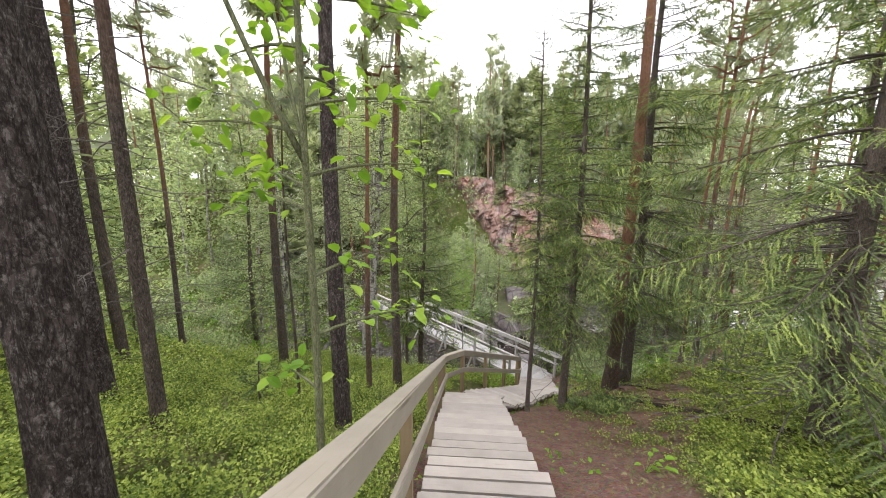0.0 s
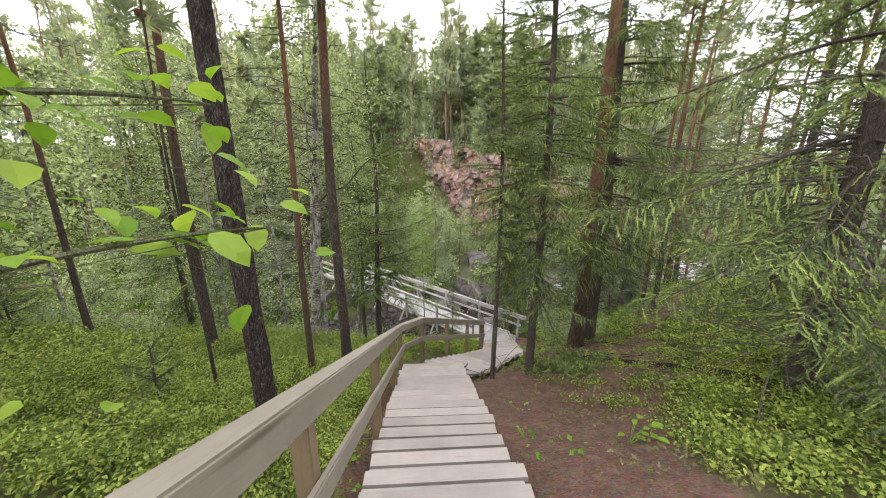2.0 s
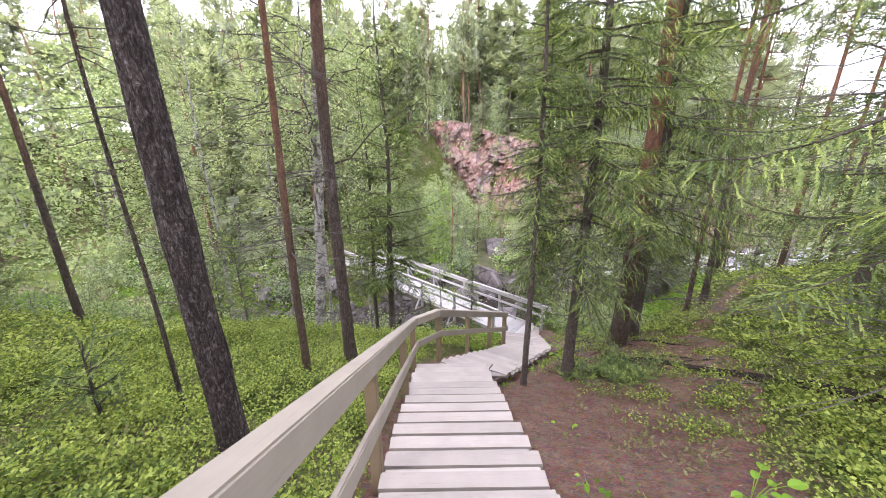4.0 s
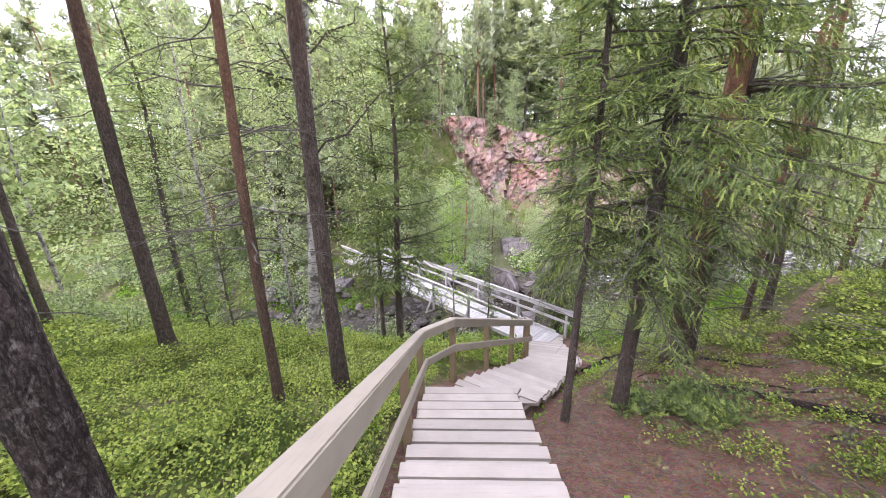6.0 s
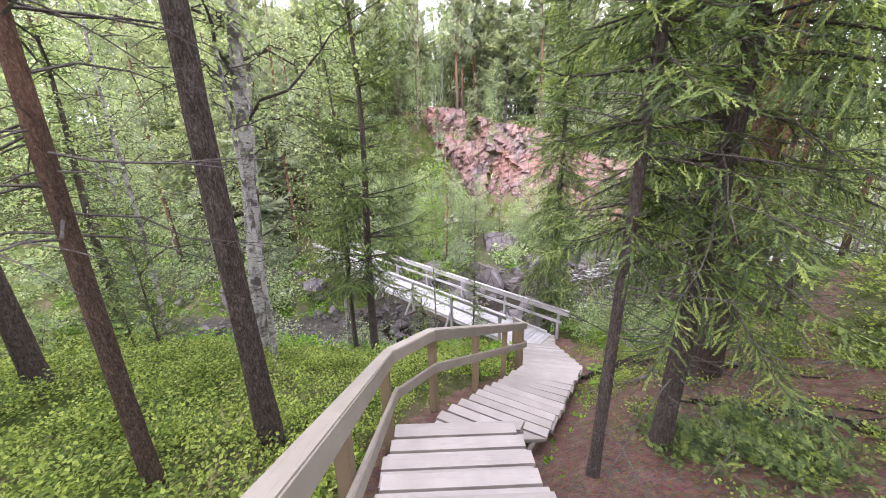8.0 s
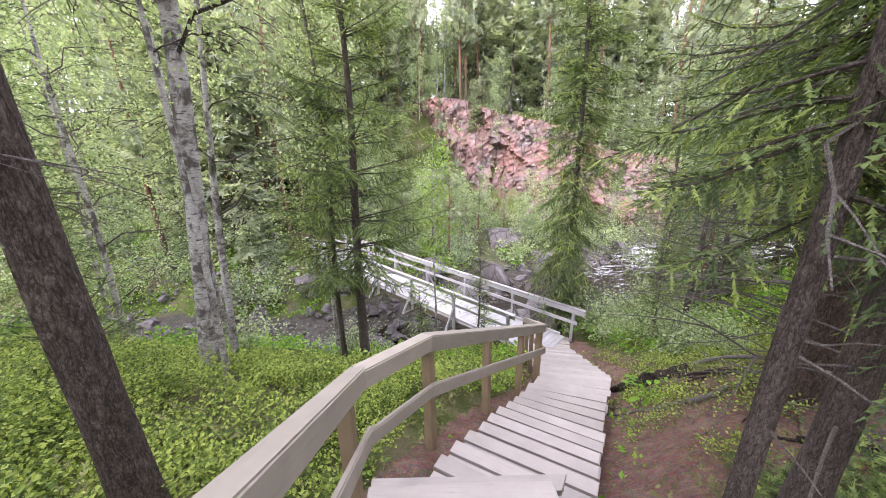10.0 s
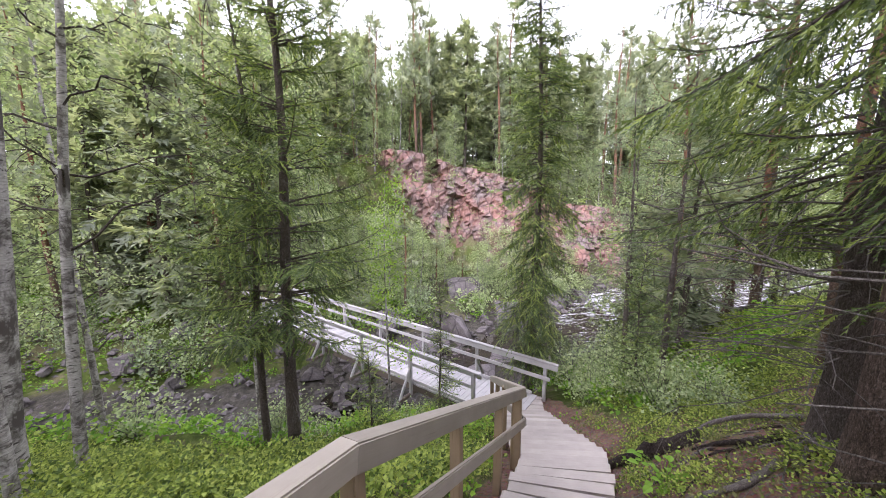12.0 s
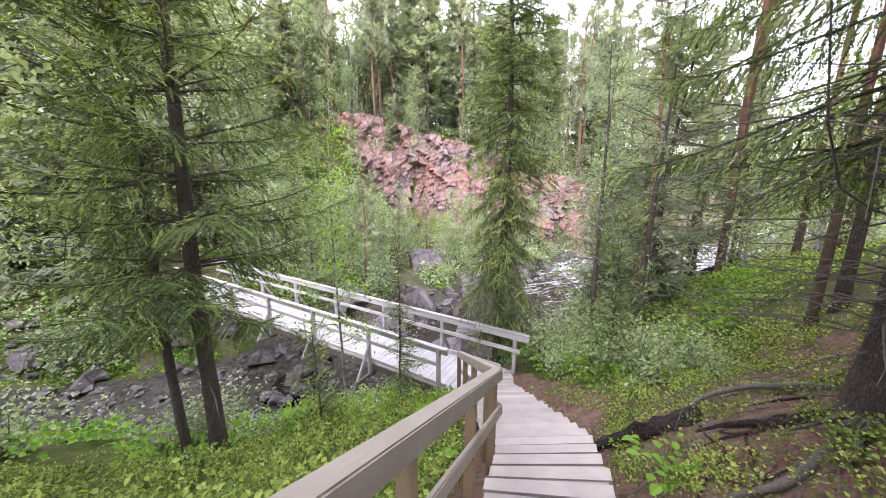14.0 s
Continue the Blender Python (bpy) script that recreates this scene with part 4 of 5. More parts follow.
# spruces beside the stairs
spruce(1.27, 6.22, 7.0, 0.9, 1.9, 41, "thin young spruce close to the stair's edge", 0.047, twigs=34, twig_long=0.8, whorl=0.22, per=5, fine=0.13, sag=0.65, full=1.1)
spruce(2.04, 6.56, 10.0, 1.6, 1.7, 42, "dense dark green spruce beside the stairs", 0.085, twigs=70, twig_long=1.2, whorl=0.28, per=7, fine=0.12, sag=0.7, full=1.1, loose=0.06)
spruce(4.55, 4.25, 13.0, 2.9, 0.9, 43, "large spreading spruce with bare grey inner twigs", 0.13, twigs=150, twig_long=2.1, whorl=0.40, per=5, fine=0.16, sag=0.45, tilt=-0.05, full=0.75, loose=0.08)
spruce(4.24, 8.63, 13.0, 2.8, 2.2, 44, "large dark spruce with long drooping grey branches", 0.135, twigs=120, twig_long=2.3, whorl=0.38, per=6, fine=0.16, sag=0.5, tilt=-0.02, full=1.0, low=0.7, loose=0.08)
spruce(-1.50, 11.80, 9.6, 2.0, 2.35, 45, "tall spruce with tiered flat branches near the bridge", 0.11, (0.012, 0.0), twigs=60, twig_long=1.1, whorl=0.46, per=9, fine=0.18, sag=0.26, tilt=0.08, full=1.25, loose=0.05, low=0.65)
spruce(-2.05, 12.15, 8.2, 1.3, 2.2, 46, "slimmer spruce beside a taller one", 0.07, twigs=26, twig_long=0.8, whorl=0.34, per=6, fine=0.18, sag=0.3, full=1.3)
spruce(4.02, 15.15, 12.5, 1.2, 1.0, 47, "narrow columnar spruce with hanging shaggy branches", 0.12, twigs=24, twig_long=0.8, whorl=0.2, per=7, fine=0.26, sag=1.2, tuck=0.3, full=1.25)
spruce(1.12, 13.05, 3.3, 0.5, 0.5, 48, "small young spruce beside the bridge", 0.03, twigs=10, twig_long=0.4, whorl=0.16, per=4, fine=0.15)
for i, (x, y, h, r) in enumerate(((-4.6, 9.4, 2.6, 0.75), (-5.6, 10.0, 2.2, 0.7), (5.2, 12.4, 3.2, 1.0), (-2.9, 4.4, 0.9, 0.3), (-7.6, 7.2, 2.6, 0.8), (-0.3, 12.7, 2.0, 0.5))):
    spruce(x, y, h, r, 0.15, 60 + i, "young bright green spruce on the forest floor", 0.025, twigs=0, whorl=0.2, per=4, fine=0.2, sag=0.1, tilt=0.2)
for i, (x, y, h, r) in enumerate(((8.4, 8.2, 12, 1.9), (9.2, 18.0, 10, 1.5), (-9.5, 8.5, 11, 1.5), (-8.2, 12.6, 9, 1.3), (15.2, 17.5, 11, 1.6))):
    spruce(x, y, h, r, 0.9, 70 + i, "dark spruce among pines", 0.11, twigs=14, whorl=0.42, per=5, fine=0.34, sag=0.4)

# birches and alders by the river
birch(-2.75, 8.97, 11, 0.115, 81, "old birch with patchy black and white bark", (0.11, 0.0), 3.4, 2.0, 26, 5200, 0.06, sides=16)
birch(-3.15, 10.05, 9, 0.06, 82, "slim birch leaning beside an older one", (0.07, 0.02), 2.4, 1.5, 24, 4200, 0.055)
birch(-2.35, 12.7, 8.5, 0.05, 83, "thin grey alder above the river bed", (0.0, 0.01), 2.0, 1.3, 22, 3400, 0.055)
birch(0.05, 14.1, 6.0, 0.035, 84, "thin young alder in front of the bridge", (0.0, 0.0), 1.6, 0.8, 20, 2200, 0.055, mat=ASPEN_LEAVES)
birch(6.6, 13.3, 7.5, 0.085, 85, "crooked grey alder with a forked trunk", (0.03, 0.0), 1.6, 1.7, 24, 4600, 0.055, mat=WILLOW_LEAVES, bark=SPRUCE_BARK, name="alder_tree")
birch(-4.9, 12.6, 8, 0.06, 86, "slim birch at the river's edge", (-0.02, 0.0), 1.6, 1.6, 22, 3600, 0.055)
birch(-6.6, 11.9, 9, 0.07, 87, "leafy birch at the river's edge", (0.01, 0.02), 2.0, 1.9, 24, 4200, 0.06)
birch(-8.8, 13.8, 9, 0.08, 88, "leafy birch over the river bank", (0.02, 0.02), 1.8, 2.0, 24, 4200, 0.065)
birch(-2.3, 8.6, 7.5, 0.04, 89, "thin birch stem with a light leafy crown", (0.01, 0.0), 3.2, 1.2, 20, 2400, 0.05)
birch(7.8, 16.2, 9, 0.09, 90, "leafy grey-green alder by the rapids", (-0.02, 0.0), 1.4, 1.9, 24, 4600, 0.065, mat=WILLOW_LEAVES, bark=SPRUCE_BARK, name="alder_tree")
birch(10.6, 18.2, 9, 0.09, 92, "leafy alder on the far side of the knoll", (-0.02, 0.0), 1.4, 2.0, 24, 4200, 0.07)

# broad-leaved sapling by the handrail
sap = base("aspen_sapling", -0.69, 1.36, floor_at(-0.69, 1.36), "slender green-stemmed sapling with large fresh leaves", "tree")
P, R = trunk_line(4.6, 0.023, (0.03, 0.0), 91)
trunk_part(P, R, ASPEN_BARK, sap, 10, 0.02)
q = np.random.RandomState(91)
limbs, Q, D, S = [], [], [], []
for z, az, L in ((1.25, 2.6, 0.25), (1.5, 0.5, 0.5), (1.75, 1.0, 0.5), (2.02, 2.7, 0.6), (2.1, 2.4, 0.7), (2.15, 0.8, 0.6), (2.2, 2.2, 1.1), (2.3, 2.9, 0.6), (2.4, 0.4, 0.5), (2.5, 1.6, 0.5), (2.6, 2.6, 0.5), (2.75, 0.6, 0.5), (2.85, 2.2, 0.5), (3.0, 3.4, 0.5), (3.2, -0.3, 0.5), (3.4, 1.4, 0.5)):
    p, r = on_line(P, R, z)
    line = bough(p, az, L, 1.0 if L > 1.0 else 0.35, 0.25, 0, 7)
    limbs.append(tube(line, np.linspace(0.009, 0.002, 7), 5))
    for i in range(2, 7):
        for _ in range(5):
            Q.append(line[i] + q.randn(3) * 0.06)
            D.append(np.array([math.cos(az), math.sin(az), 0]) * 0.7 + q.randn(3) * [0.8, 0.8, 0.35] + [0, 0, -0.25])
            S.append(q.uniform(0.045, 0.08))
# the fork: a second, thinner stem
p, r = on_line(P, R, 2.2)
fork = np.stack([p[0] - np.linspace(0, 0.62, 8) ** 0.9, p[1] + np.linspace(0, 0.05, 8), p[2] + np.linspace(0, 1.5, 8)], -1)
solid("forked_stem", *tube(fork, np.linspace(0.014, 0.005, 8), 8), ASPEN_BARK, sap, smooth=True)
for i in range(2, 8):
    for _ in range(6):
        Q.append(fork[i] + q.randn(3) * [0.13, 0.13, 0.1])
        D.append(q.randn(3) * [1, 1, 0.4] + [0, 0, -0.2])
        S.append(q.uniform(0.045, 0.075))
tagged(solid("branchwork", *joined(limbs), ASPEN_BARK, sap), kind="stuff")
tagged(solid("leaves", *scatter(LEAF, np.array(Q), frames_of(np.array(D), spin=q.uniform(-0.5, 0.5, len(Q))), np.array(S)), ASPEN_LEAVES, sap), kind="stuff")


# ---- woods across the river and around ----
# pale needles here instead of the dark spruce ones: haze put into the colour
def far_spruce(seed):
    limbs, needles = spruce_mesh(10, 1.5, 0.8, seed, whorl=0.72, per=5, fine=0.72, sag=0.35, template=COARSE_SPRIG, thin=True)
    return trunk_line(10, 0.12, (0, 0), seed), limbs, needles, SPRUCE_BARK, PINE_HAZE_NEEDLES


def far_pine(seed):
    P, R = trunk_line(12, 0.12, (0.01, 0), seed)
    limbs, needles = pine_crown(P, R, 12, 3.8, seed, 1.5, 26, 0.55, 8, COARSE_SPRIG, thin=True)
    return (P, R), limbs, needles, THIN_BARK, PINE_HAZE_NEEDLES


def far_birch(seed):
    P, R = trunk_line(9, 0.08, (0.02, 0), seed)
    limbs, leaves = leafy(P, R, 9, 1.2, seed, 1.9, 18, 1150, 0.19, spread=0.3, thin=True)
    return (P, R), limbs, leaves, BIRCH_BARK, BIRCH_LEAVES


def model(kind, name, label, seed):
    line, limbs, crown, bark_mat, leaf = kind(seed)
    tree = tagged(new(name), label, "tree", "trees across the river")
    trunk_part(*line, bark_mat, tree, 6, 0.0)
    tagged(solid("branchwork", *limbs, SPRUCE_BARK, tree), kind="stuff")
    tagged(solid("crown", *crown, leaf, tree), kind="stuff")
    return tree


kinds = [model(far_pine, "pine_tree", "tall slim pine of the far hillside and unseen woods", 201), model(far_pine, "pine_tree", "tall slim pine of the far hillside and unseen woods", 202),
         model(far_spruce, "spruce_tree", "pointed haze-pale spruce of the far hillside and unseen woods", 203), model(far_spruce, "spruce_tree", "pointed haze-pale spruce of the far hillside and unseen woods", 204),
         model(far_birch, "birch_tree", "light green birch of the far hillside and unseen woods", 205), model(far_birch, "birch_tree", "light green birch of the far hillside and unseen woods", 206)]
q = np.random.RandomState(77)
spots = []


def free(x, y, gap):
    if any((x - a) ** 2 + (y - b) ** 2 < gap * gap for a, b in spots):
        return False
    spots.append((x, y))
    return True


def stand(count, x0, x1, y0, y1, gap, weights, lo, hi, ok):
    made = 0
    for _ in range(count * 8):
        if made >= count:
            break
        x, y = q.uniform(x0, x1), q.uniform(y0, y1)
        if not ok(x, y) or not free(x, y, gap):
            continue
        k = q.choice(6, p=weights)
        s = q.uniform(lo, hi)
        m = pose(x, y, float(land(x, y)) - 0.1, q.uniform(-2, 2), q.uniform(-2, 2), q.uniform(0, 360)) @ Matrix.Diagonal((s * q.uniform(0.85, 1.15), s * q.uniform(0.85, 1.15), s, 1))
        if kinds[k]["used"] if "used" in kinds[k] else False:
            t = copy_thing(kinds[k], m)
            t.matrix_basis = m
        else:
            kinds[k].matrix_basis = m
            kinds[k]["used"] = True
        made += 1


def beyond(x, y):
    """Far bank, clear of the bridge's end, the bare shelf and the cliff face."""
    d, c = y - river_mid(x), y - cliff_line(x)
    if -6 < x < 24:
        return c > 3.2
    return d > 4.5 and math.hypot(x + 5.6, y - 22.6) > 2.2


mixed, above, leafy_mix = [0.22, 0.2, 0.1, 0.1, 0.19, 0.19], [0.27, 0.25, 0.14, 0.14, 0.1, 0.1], [0.06, 0.06, 0.1, 0.08, 0.35, 0.35]
stand(56, -16, -5, 21, 38, 1.2, mixed, 0.8, 1.25, beyond)
stand(66, -42, -14, 20, 48, 1.6, mixed, 1.0, 1.4, beyond)
stand(150, -10, 30, 35, 51, 1.0, above, 0.88, 1.28, beyond)
stand(55, -35, 45, 50, 70, 1.8, above, 1.1, 1.4, beyond)
stand(34, 16, 48, 22, 48, 1.8, mixed, 0.8, 1.25, lambda x, y: y - cliff_line(x) > 3 or (y - river_mid(x) < -3.5 and x > 19))
stand(26, 12, 30, 8, 24, 1.7, mixed, 0.6, 1.05, lambda x, y: y - river_mid(x) < -4)
stand(13, -24, -9.5, 5, 14, 1.8, leafy_mix, 0.9, 1.25, lambda x, y: True)
# next three stands: added trees, mostly out of view, that shape the light
stand(14, -14, 14, -20, -3.5, 2.2, mixed, 0.9, 1.3, lambda x, y: abs(x) > 2.2)
stand(10, -16, -6, -3, 5, 1.8, mixed, 0.7, 1.1, lambda x, y: True)
stand(9, 7.5, 16, -3, 7, 2.2, mixed, 0.8, 1.1, lambda x, y: True)
stand(34, -4, 24, 33, 42, 0.9, leafy_mix, 0.3, 0.6, lambda x, y: 1.8 < y - cliff_line(x) < 7)
# slim leafy trees on ledges and along both banks
stand(26, -12, 2, 21.5, 33, 1.2, leafy_mix, 0.35, 0.7, lambda x, y: y - river_mid(x) > 4.5 and math.hypot(x + 5.6, y - 22.6) > 1.6 and abs((x + y) * 0.7071 - 12.05) > 1.1)
stand(16, 2, 16, 26, 31, 1.0, leafy_mix, 0.28, 0.5, lambda x, y: y - river_mid(x) > 3.5 and y < cliff_line(x) - 0.6)
# saplings on the overgrown talus below the cliff's left end, and leafy trees past the knoll
stand(46, -8, 5.5, 28.5, 37, 0.8, leafy_mix, 0.25, 0.5, lambda x, y: x < 5.5 - 0.85 * (y - 29))
stand(9, 8.5, 15, 13.5, 21, 1.3, leafy_mix, 0.6, 0.9, lambda x, y: y - river_mid(x) < -4 and math.hypot(x - 10.6, y - 14.6) > 1)
for k in kinds:
    if "used" in k:
        del k["used"]


# ---- bushes ----
def bush_model(name, label, seed, high, wide, leaves, size, mat, group):
    q = np.random.RandomState(seed)
    stems, Q, D = [], [], []
    for k in range(11):
        az, tilt = q.uniform(0, 6.28), q.uniform(0.6, 1.45)
        L = high * q.uniform(0.6, 1.1)
        out = L * math.cos(tilt) * wide
        s = np.linspace(0, 1, 5)
        line = np.stack([math.cos(az) * out * s, math.sin(az) * out * s, L * math.sin(tilt) * s ** 0.9], -1) + q.randn(5, 3) * 0.03 * s[:, None]
        stems.append(tube(line, np.linspace(0.012, 0.003, 5), 4))
        n = leaves // 11
        Q.append(line[q.randint(1, 5, n)] * q.uniform(0.8, 1.05, (n, 1)) + q.randn(n, 3) * 0.13 * high ** 0.6)
        D.append(q.randn(n, 3) + [0, 0, 0.1])
    Q, D = np.concatenate(Q), np.concatenate(D)
    Q[:, 2] = np.abs(Q[:, 2])
    ob = tagged(new(name), label, "bush", group)
    tagged(solid("branchwork", *joined(stems), DEAD, ob), kind="stuff")
    tagged(solid("foliage", *scatter(SMALL_LEAF, Q, frames_of(D, spin=q.uniform(-1, 1, len(Q))), size * q.uniform(0.6, 1.3, len(Q))), mat, ob), kind="stuff")
    return ob


used = set()


def set_down(ob, m):
    """Puts the first one itself, later ones as copies."""
    if ob.name in used:
        ob = copy_thing(ob, m)
    used.add(ob.name)
    ob.matrix_basis = m
    return ob


BUSHES = [bush_model("alder_bush", "leafy fresh green alder bush", 301, 1.3, 1.0, 620, 0.085, BIRCH_LEAVES, "alder bushes"),
          bush_model("alder_bush", "leafy fresh green alder bush", 302, 1.0, 1.4, 560, 0.085, BIRCH_LEAVES, "alder bushes"),
          bush_model("willow_bush", "pale grey-green willow bush", 303, 1.5, 1.0, 640, 0.085, WILLOW_LEAVES, "willow bushes"),
          bush_model("willow_bush", "pale grey-green willow bush", 304, 1.1, 1.3, 560, 0.085, WILLOW_LEAVES, "willow bushes")]
q = np.random.RandomState(310)


def thicket(count, x0, x1, y0, y1, lo, hi, pick, ok):
    made = 0
    for _ in range(count * 10):
        if made == count:
            return
        x, y = q.uniform(x0, x1), q.uniform(y0, y1)
        if not ok(x, y):
            continue
        s = q.uniform(lo, hi)
        set_down(BUSHES[q.choice(pick)], pose(x, y, float(land(x, y)) - 0.05, 0, 0, q.uniform(0, 360)) @ Matrix.Diagonal((s, s, s * q.uniform(0.8, 1.1), 1)))
        made += 1


def off_bridge(x, y, gap=1.0):
    n = (x + y) * 0.7071
    return not (11.3 - gap < n < 12.85 + gap and (y - x) * 0.7071 > 6.5)


def off_stairs(x, y):
    return abs(float(stair_side(x, y))) > 1.3 or y > 15


far_side = lambda x, y: y - river_mid(x) > 2.6 and off_bridge(x, y) and y < cliff_line(x) - 0.5
near_side = lambda x, y: -6.5 < y - river_mid(x) < -2.6 and off_bridge(x, y, 0.6) and off_stairs(x, y)
thicket(85, -22, -4, 19.5, 30, 0.8, 1.7, [0, 1, 2, 3], far_side)
thicket(34, -5, 8, 23, 32, 0.8, 1.5, [0, 1, 2, 3], far_side)
thicket(16, 6, 20, 26, 31, 0.7, 1.3, [0, 1, 2], far_side)
thicket(22, -16, -2.5, 10.5, 15.4, 0.6, 1.1, [0, 1, 2], near_side)
thicket(12, -2.6, 1.2, 11.8, 15.6, 0.5, 0.9, [0, 1, 2], near_side)
thicket(34, 4.6, 12.5, 13.6, 21.5, 0.8, 1.5, [0, 1, 0, 2], near_side)
thicket(9, 4.5, 7.2, 11.2, 13.8, 0.6, 1.0, [0, 1], lambda x, y: off_stairs(x, y) and off_bridge(x, y))
thicket(20, -18, -6.5, 5.5, 12, 0.6, 1.2, [0, 1, 2], lambda x, y: y - river_mid(x) < -4.5)
thicket(14, 8.5, 18, 6, 18, 0.5, 1.0, [0, 1], lambda x, y: y - river_mid(x) < -4 and soil_mask(x, y) < 0.2)
for x, y, s in ((5.6, 10.7, 0.55), (5.0, 12.1, 0.75), (4.9, 13.1, 0.8), (5.7, 12.0, 0.9)):
    set_down(BUSHES[1], pose(x, y, floor_at(x, y), 0, 0, x * 90) @ Matrix.Diagonal((s, s, s, 1)))


# ---- boulders ----
def boulder_model(seed):
    bm = bmesh.new()
    bmesh.ops.create_icosphere(bm, subdivisions=3, radius=1.0)
    q = np.random.RandomState(seed)
    planes = [(Vector(q.randn(3)).normalized(), q.uniform(0.38, 0.72)) for _ in range(13)]
    for v in bm.verts:
        for n, d in planes:
            k = v.co.dot(n) - d
            if k > 0:
                v.co -= n * k
        v.co *= 1 + 0.07 * noise.noise(v.co * 2.3 + Vector((seed, 0, 0))) + 0.05 * noise.noise(v.co * 6 + Vector((0, seed, 0)))
        v.co.z *= 0.72
    return bm


BOULDERS = []
for k in range(6):
    ob = part("boulder", boulder_model(400 + k), ROCK)
    BOULDERS.append(tagged(ob, "angular grey boulder in the river gorge", "rock", "gorge boulders"))
q = np.random.RandomState(410)
count = 0
while count < 260:
    x = q.uniform(-16, 17) if count < 170 else q.uniform(-15, -1)
    d = q.uniform(-4.6, 5.0)
    y = float(river_mid(x)) + d
    if math.hypot(x - 4.02, y - 15.15) < 0.9 or (not off_bridge(x, y, 0.2) and d < -2.5):
        continue
    s = q.uniform(0.16, 0.42) * (1.8 if q.rand() < 0.16 else 1.0)
    set_down(BOULDERS[count % 6], pose(x, y, float(land(x, y)) + s * 0.12, q.uniform(-15, 15), q.uniform(-15, 15), q.uniform(0, 360)) @ Matrix.Diagonal((s * q.uniform(0.8, 1.5), s, s * q.uniform(0.6, 1.1), 1)))
    count += 1
# gravel and small stones of the bed
x = q.uniform(-15, 16, 2600)
d = q.uniform(-4.4, 4.6, 2600)
y = river_mid(x) + d
ok = np.abs((x + y) * 0.7071 - 12.05) * (d < -2) + 9 * (d >= -2) > 1.0
x, y = x[ok], y[ok]
stone = np.array([(1, 0, 0), (-0.9, 0.2, 0), (0.1, 0.8, 0.1), (0, -0.75, -0.1), (0.2, 0.1, 0.55), (0, 0, -0.5)], float), np.array([(0, 2, 4), (2, 1, 4), (1, 3, 4), (3, 0, 4), (2, 0, 5), (1, 2, 5), (3, 1, 5), (0, 3, 5)])
D = np.stack([q.randn(len(x)), q.randn(len(x)), 0.2 * q.randn(len(x))], -1)
S = np.repeat(q.uniform(0.05, 0.2, len(x))[:, None], 3, 1) * q.uniform(0.7, 1.3, (len(x), 3))
tagged(solid("river_stones", *scatter(stone, np.stack([x, y, land(x, y) + 0.03], -1), frames_of(D), S), ROCK), "jumbled grey stones along the river bed", "stones", kind="stuff")
# the large grey rock masses beside and beyond the bridge
for x, y, sx, sy, sz, turn in ((3.2, 18.2, 1.7, 1.2, 1.5, 20), (1.6, 20.9, 1.7, 1.3, 1.3, 60), (5.2, 20.2, 1.5, 1.1, 1.1, 10), (2.8, 23.4, 2.6, 1.6, 1.7, 100), (6.8, 24.6, 2.2, 1.7, 1.5, 40), (0.2, 23.0, 1.9, 1.4, 1.5, 80), (10.6, 26.4, 1.6, 1.2, 1.0, 0), (12.5, 27.6, 1.5, 1.0, 1.1, 70), (4.6, 27.0, 2.4, 1.8, 1.4, 15), (7.2, 19.2, 1.2, 0.9, 0.8, 50)):
    set_down(BOULDERS[int(turn) % 6], pose(x, y, float(land(x, y)) + 0.1 * sz, 6 + turn % 17, -5 - turn % 11, turn) @ Matrix.Diagonal((sx * 0.9, sy * 0.85, sz * 0.82, 1)))

# ---- fallen wood and roots ----
def stick(name, label, category, points, r0, r1, mat, group="", sides=8, rough=0.06, seed=0, lift=0.0):
    """A lying log or root over the ground; points in plan with a height over it."""
    P = np.array([(x, y, floor_at(x, y) + h + lift) for x, y, h in points])
    t = np.linspace(0, 1, len(P))
    u = np.linspace(0, 1, len(P) * 4)
    L = np.stack([np.interp(u, t, P[:, k]) for k in range(3)], -1)
    for _ in range(3):
        L[1:-1] = (L[:-2] + 2 * L[1:-1] + L[2:]) / 4
    c = L.mean(0)
    ob = solid(name, *tube(L - c, np.linspace(r0, r1, len(L)), sides, rough, seed), mat, smooth=True)
    return tagged(placed(ob, pose(*c)), label, category, group)


stick("fallen_log", "long thin fallen trunk lying across bare soil", "log", [(2.95, 7.35, 0.04), (3.44, 6.76, 0.05), (3.75, 6.1, 0.06), (4.05, 5.3, 0.07), (4.4, 4.4, 0.07)], 0.03, 0.065, LOG_BARK, seed=1)
stick("rotten_log", "dark rotten log with a splintered end by the stairs", "log", [(3.22, 10.42, 0.06), (3.42, 10.1, 0.10), (3.62, 9.82, 0.10), (3.85, 9.55, 0.05)], 0.05, 0.105, LOG_BARK, sides=12, rough=0.26, seed=2)
stick("fallen_log", "bleached log slanting over the river bed", "log", [(-3.3, 13.6, 0.15), (-2.9, 12.9, 0.2), (-2.4, 12.2, 0.2)], 0.09, 0.07, DEAD, seed=3)
q = np.random.RandomState(420)
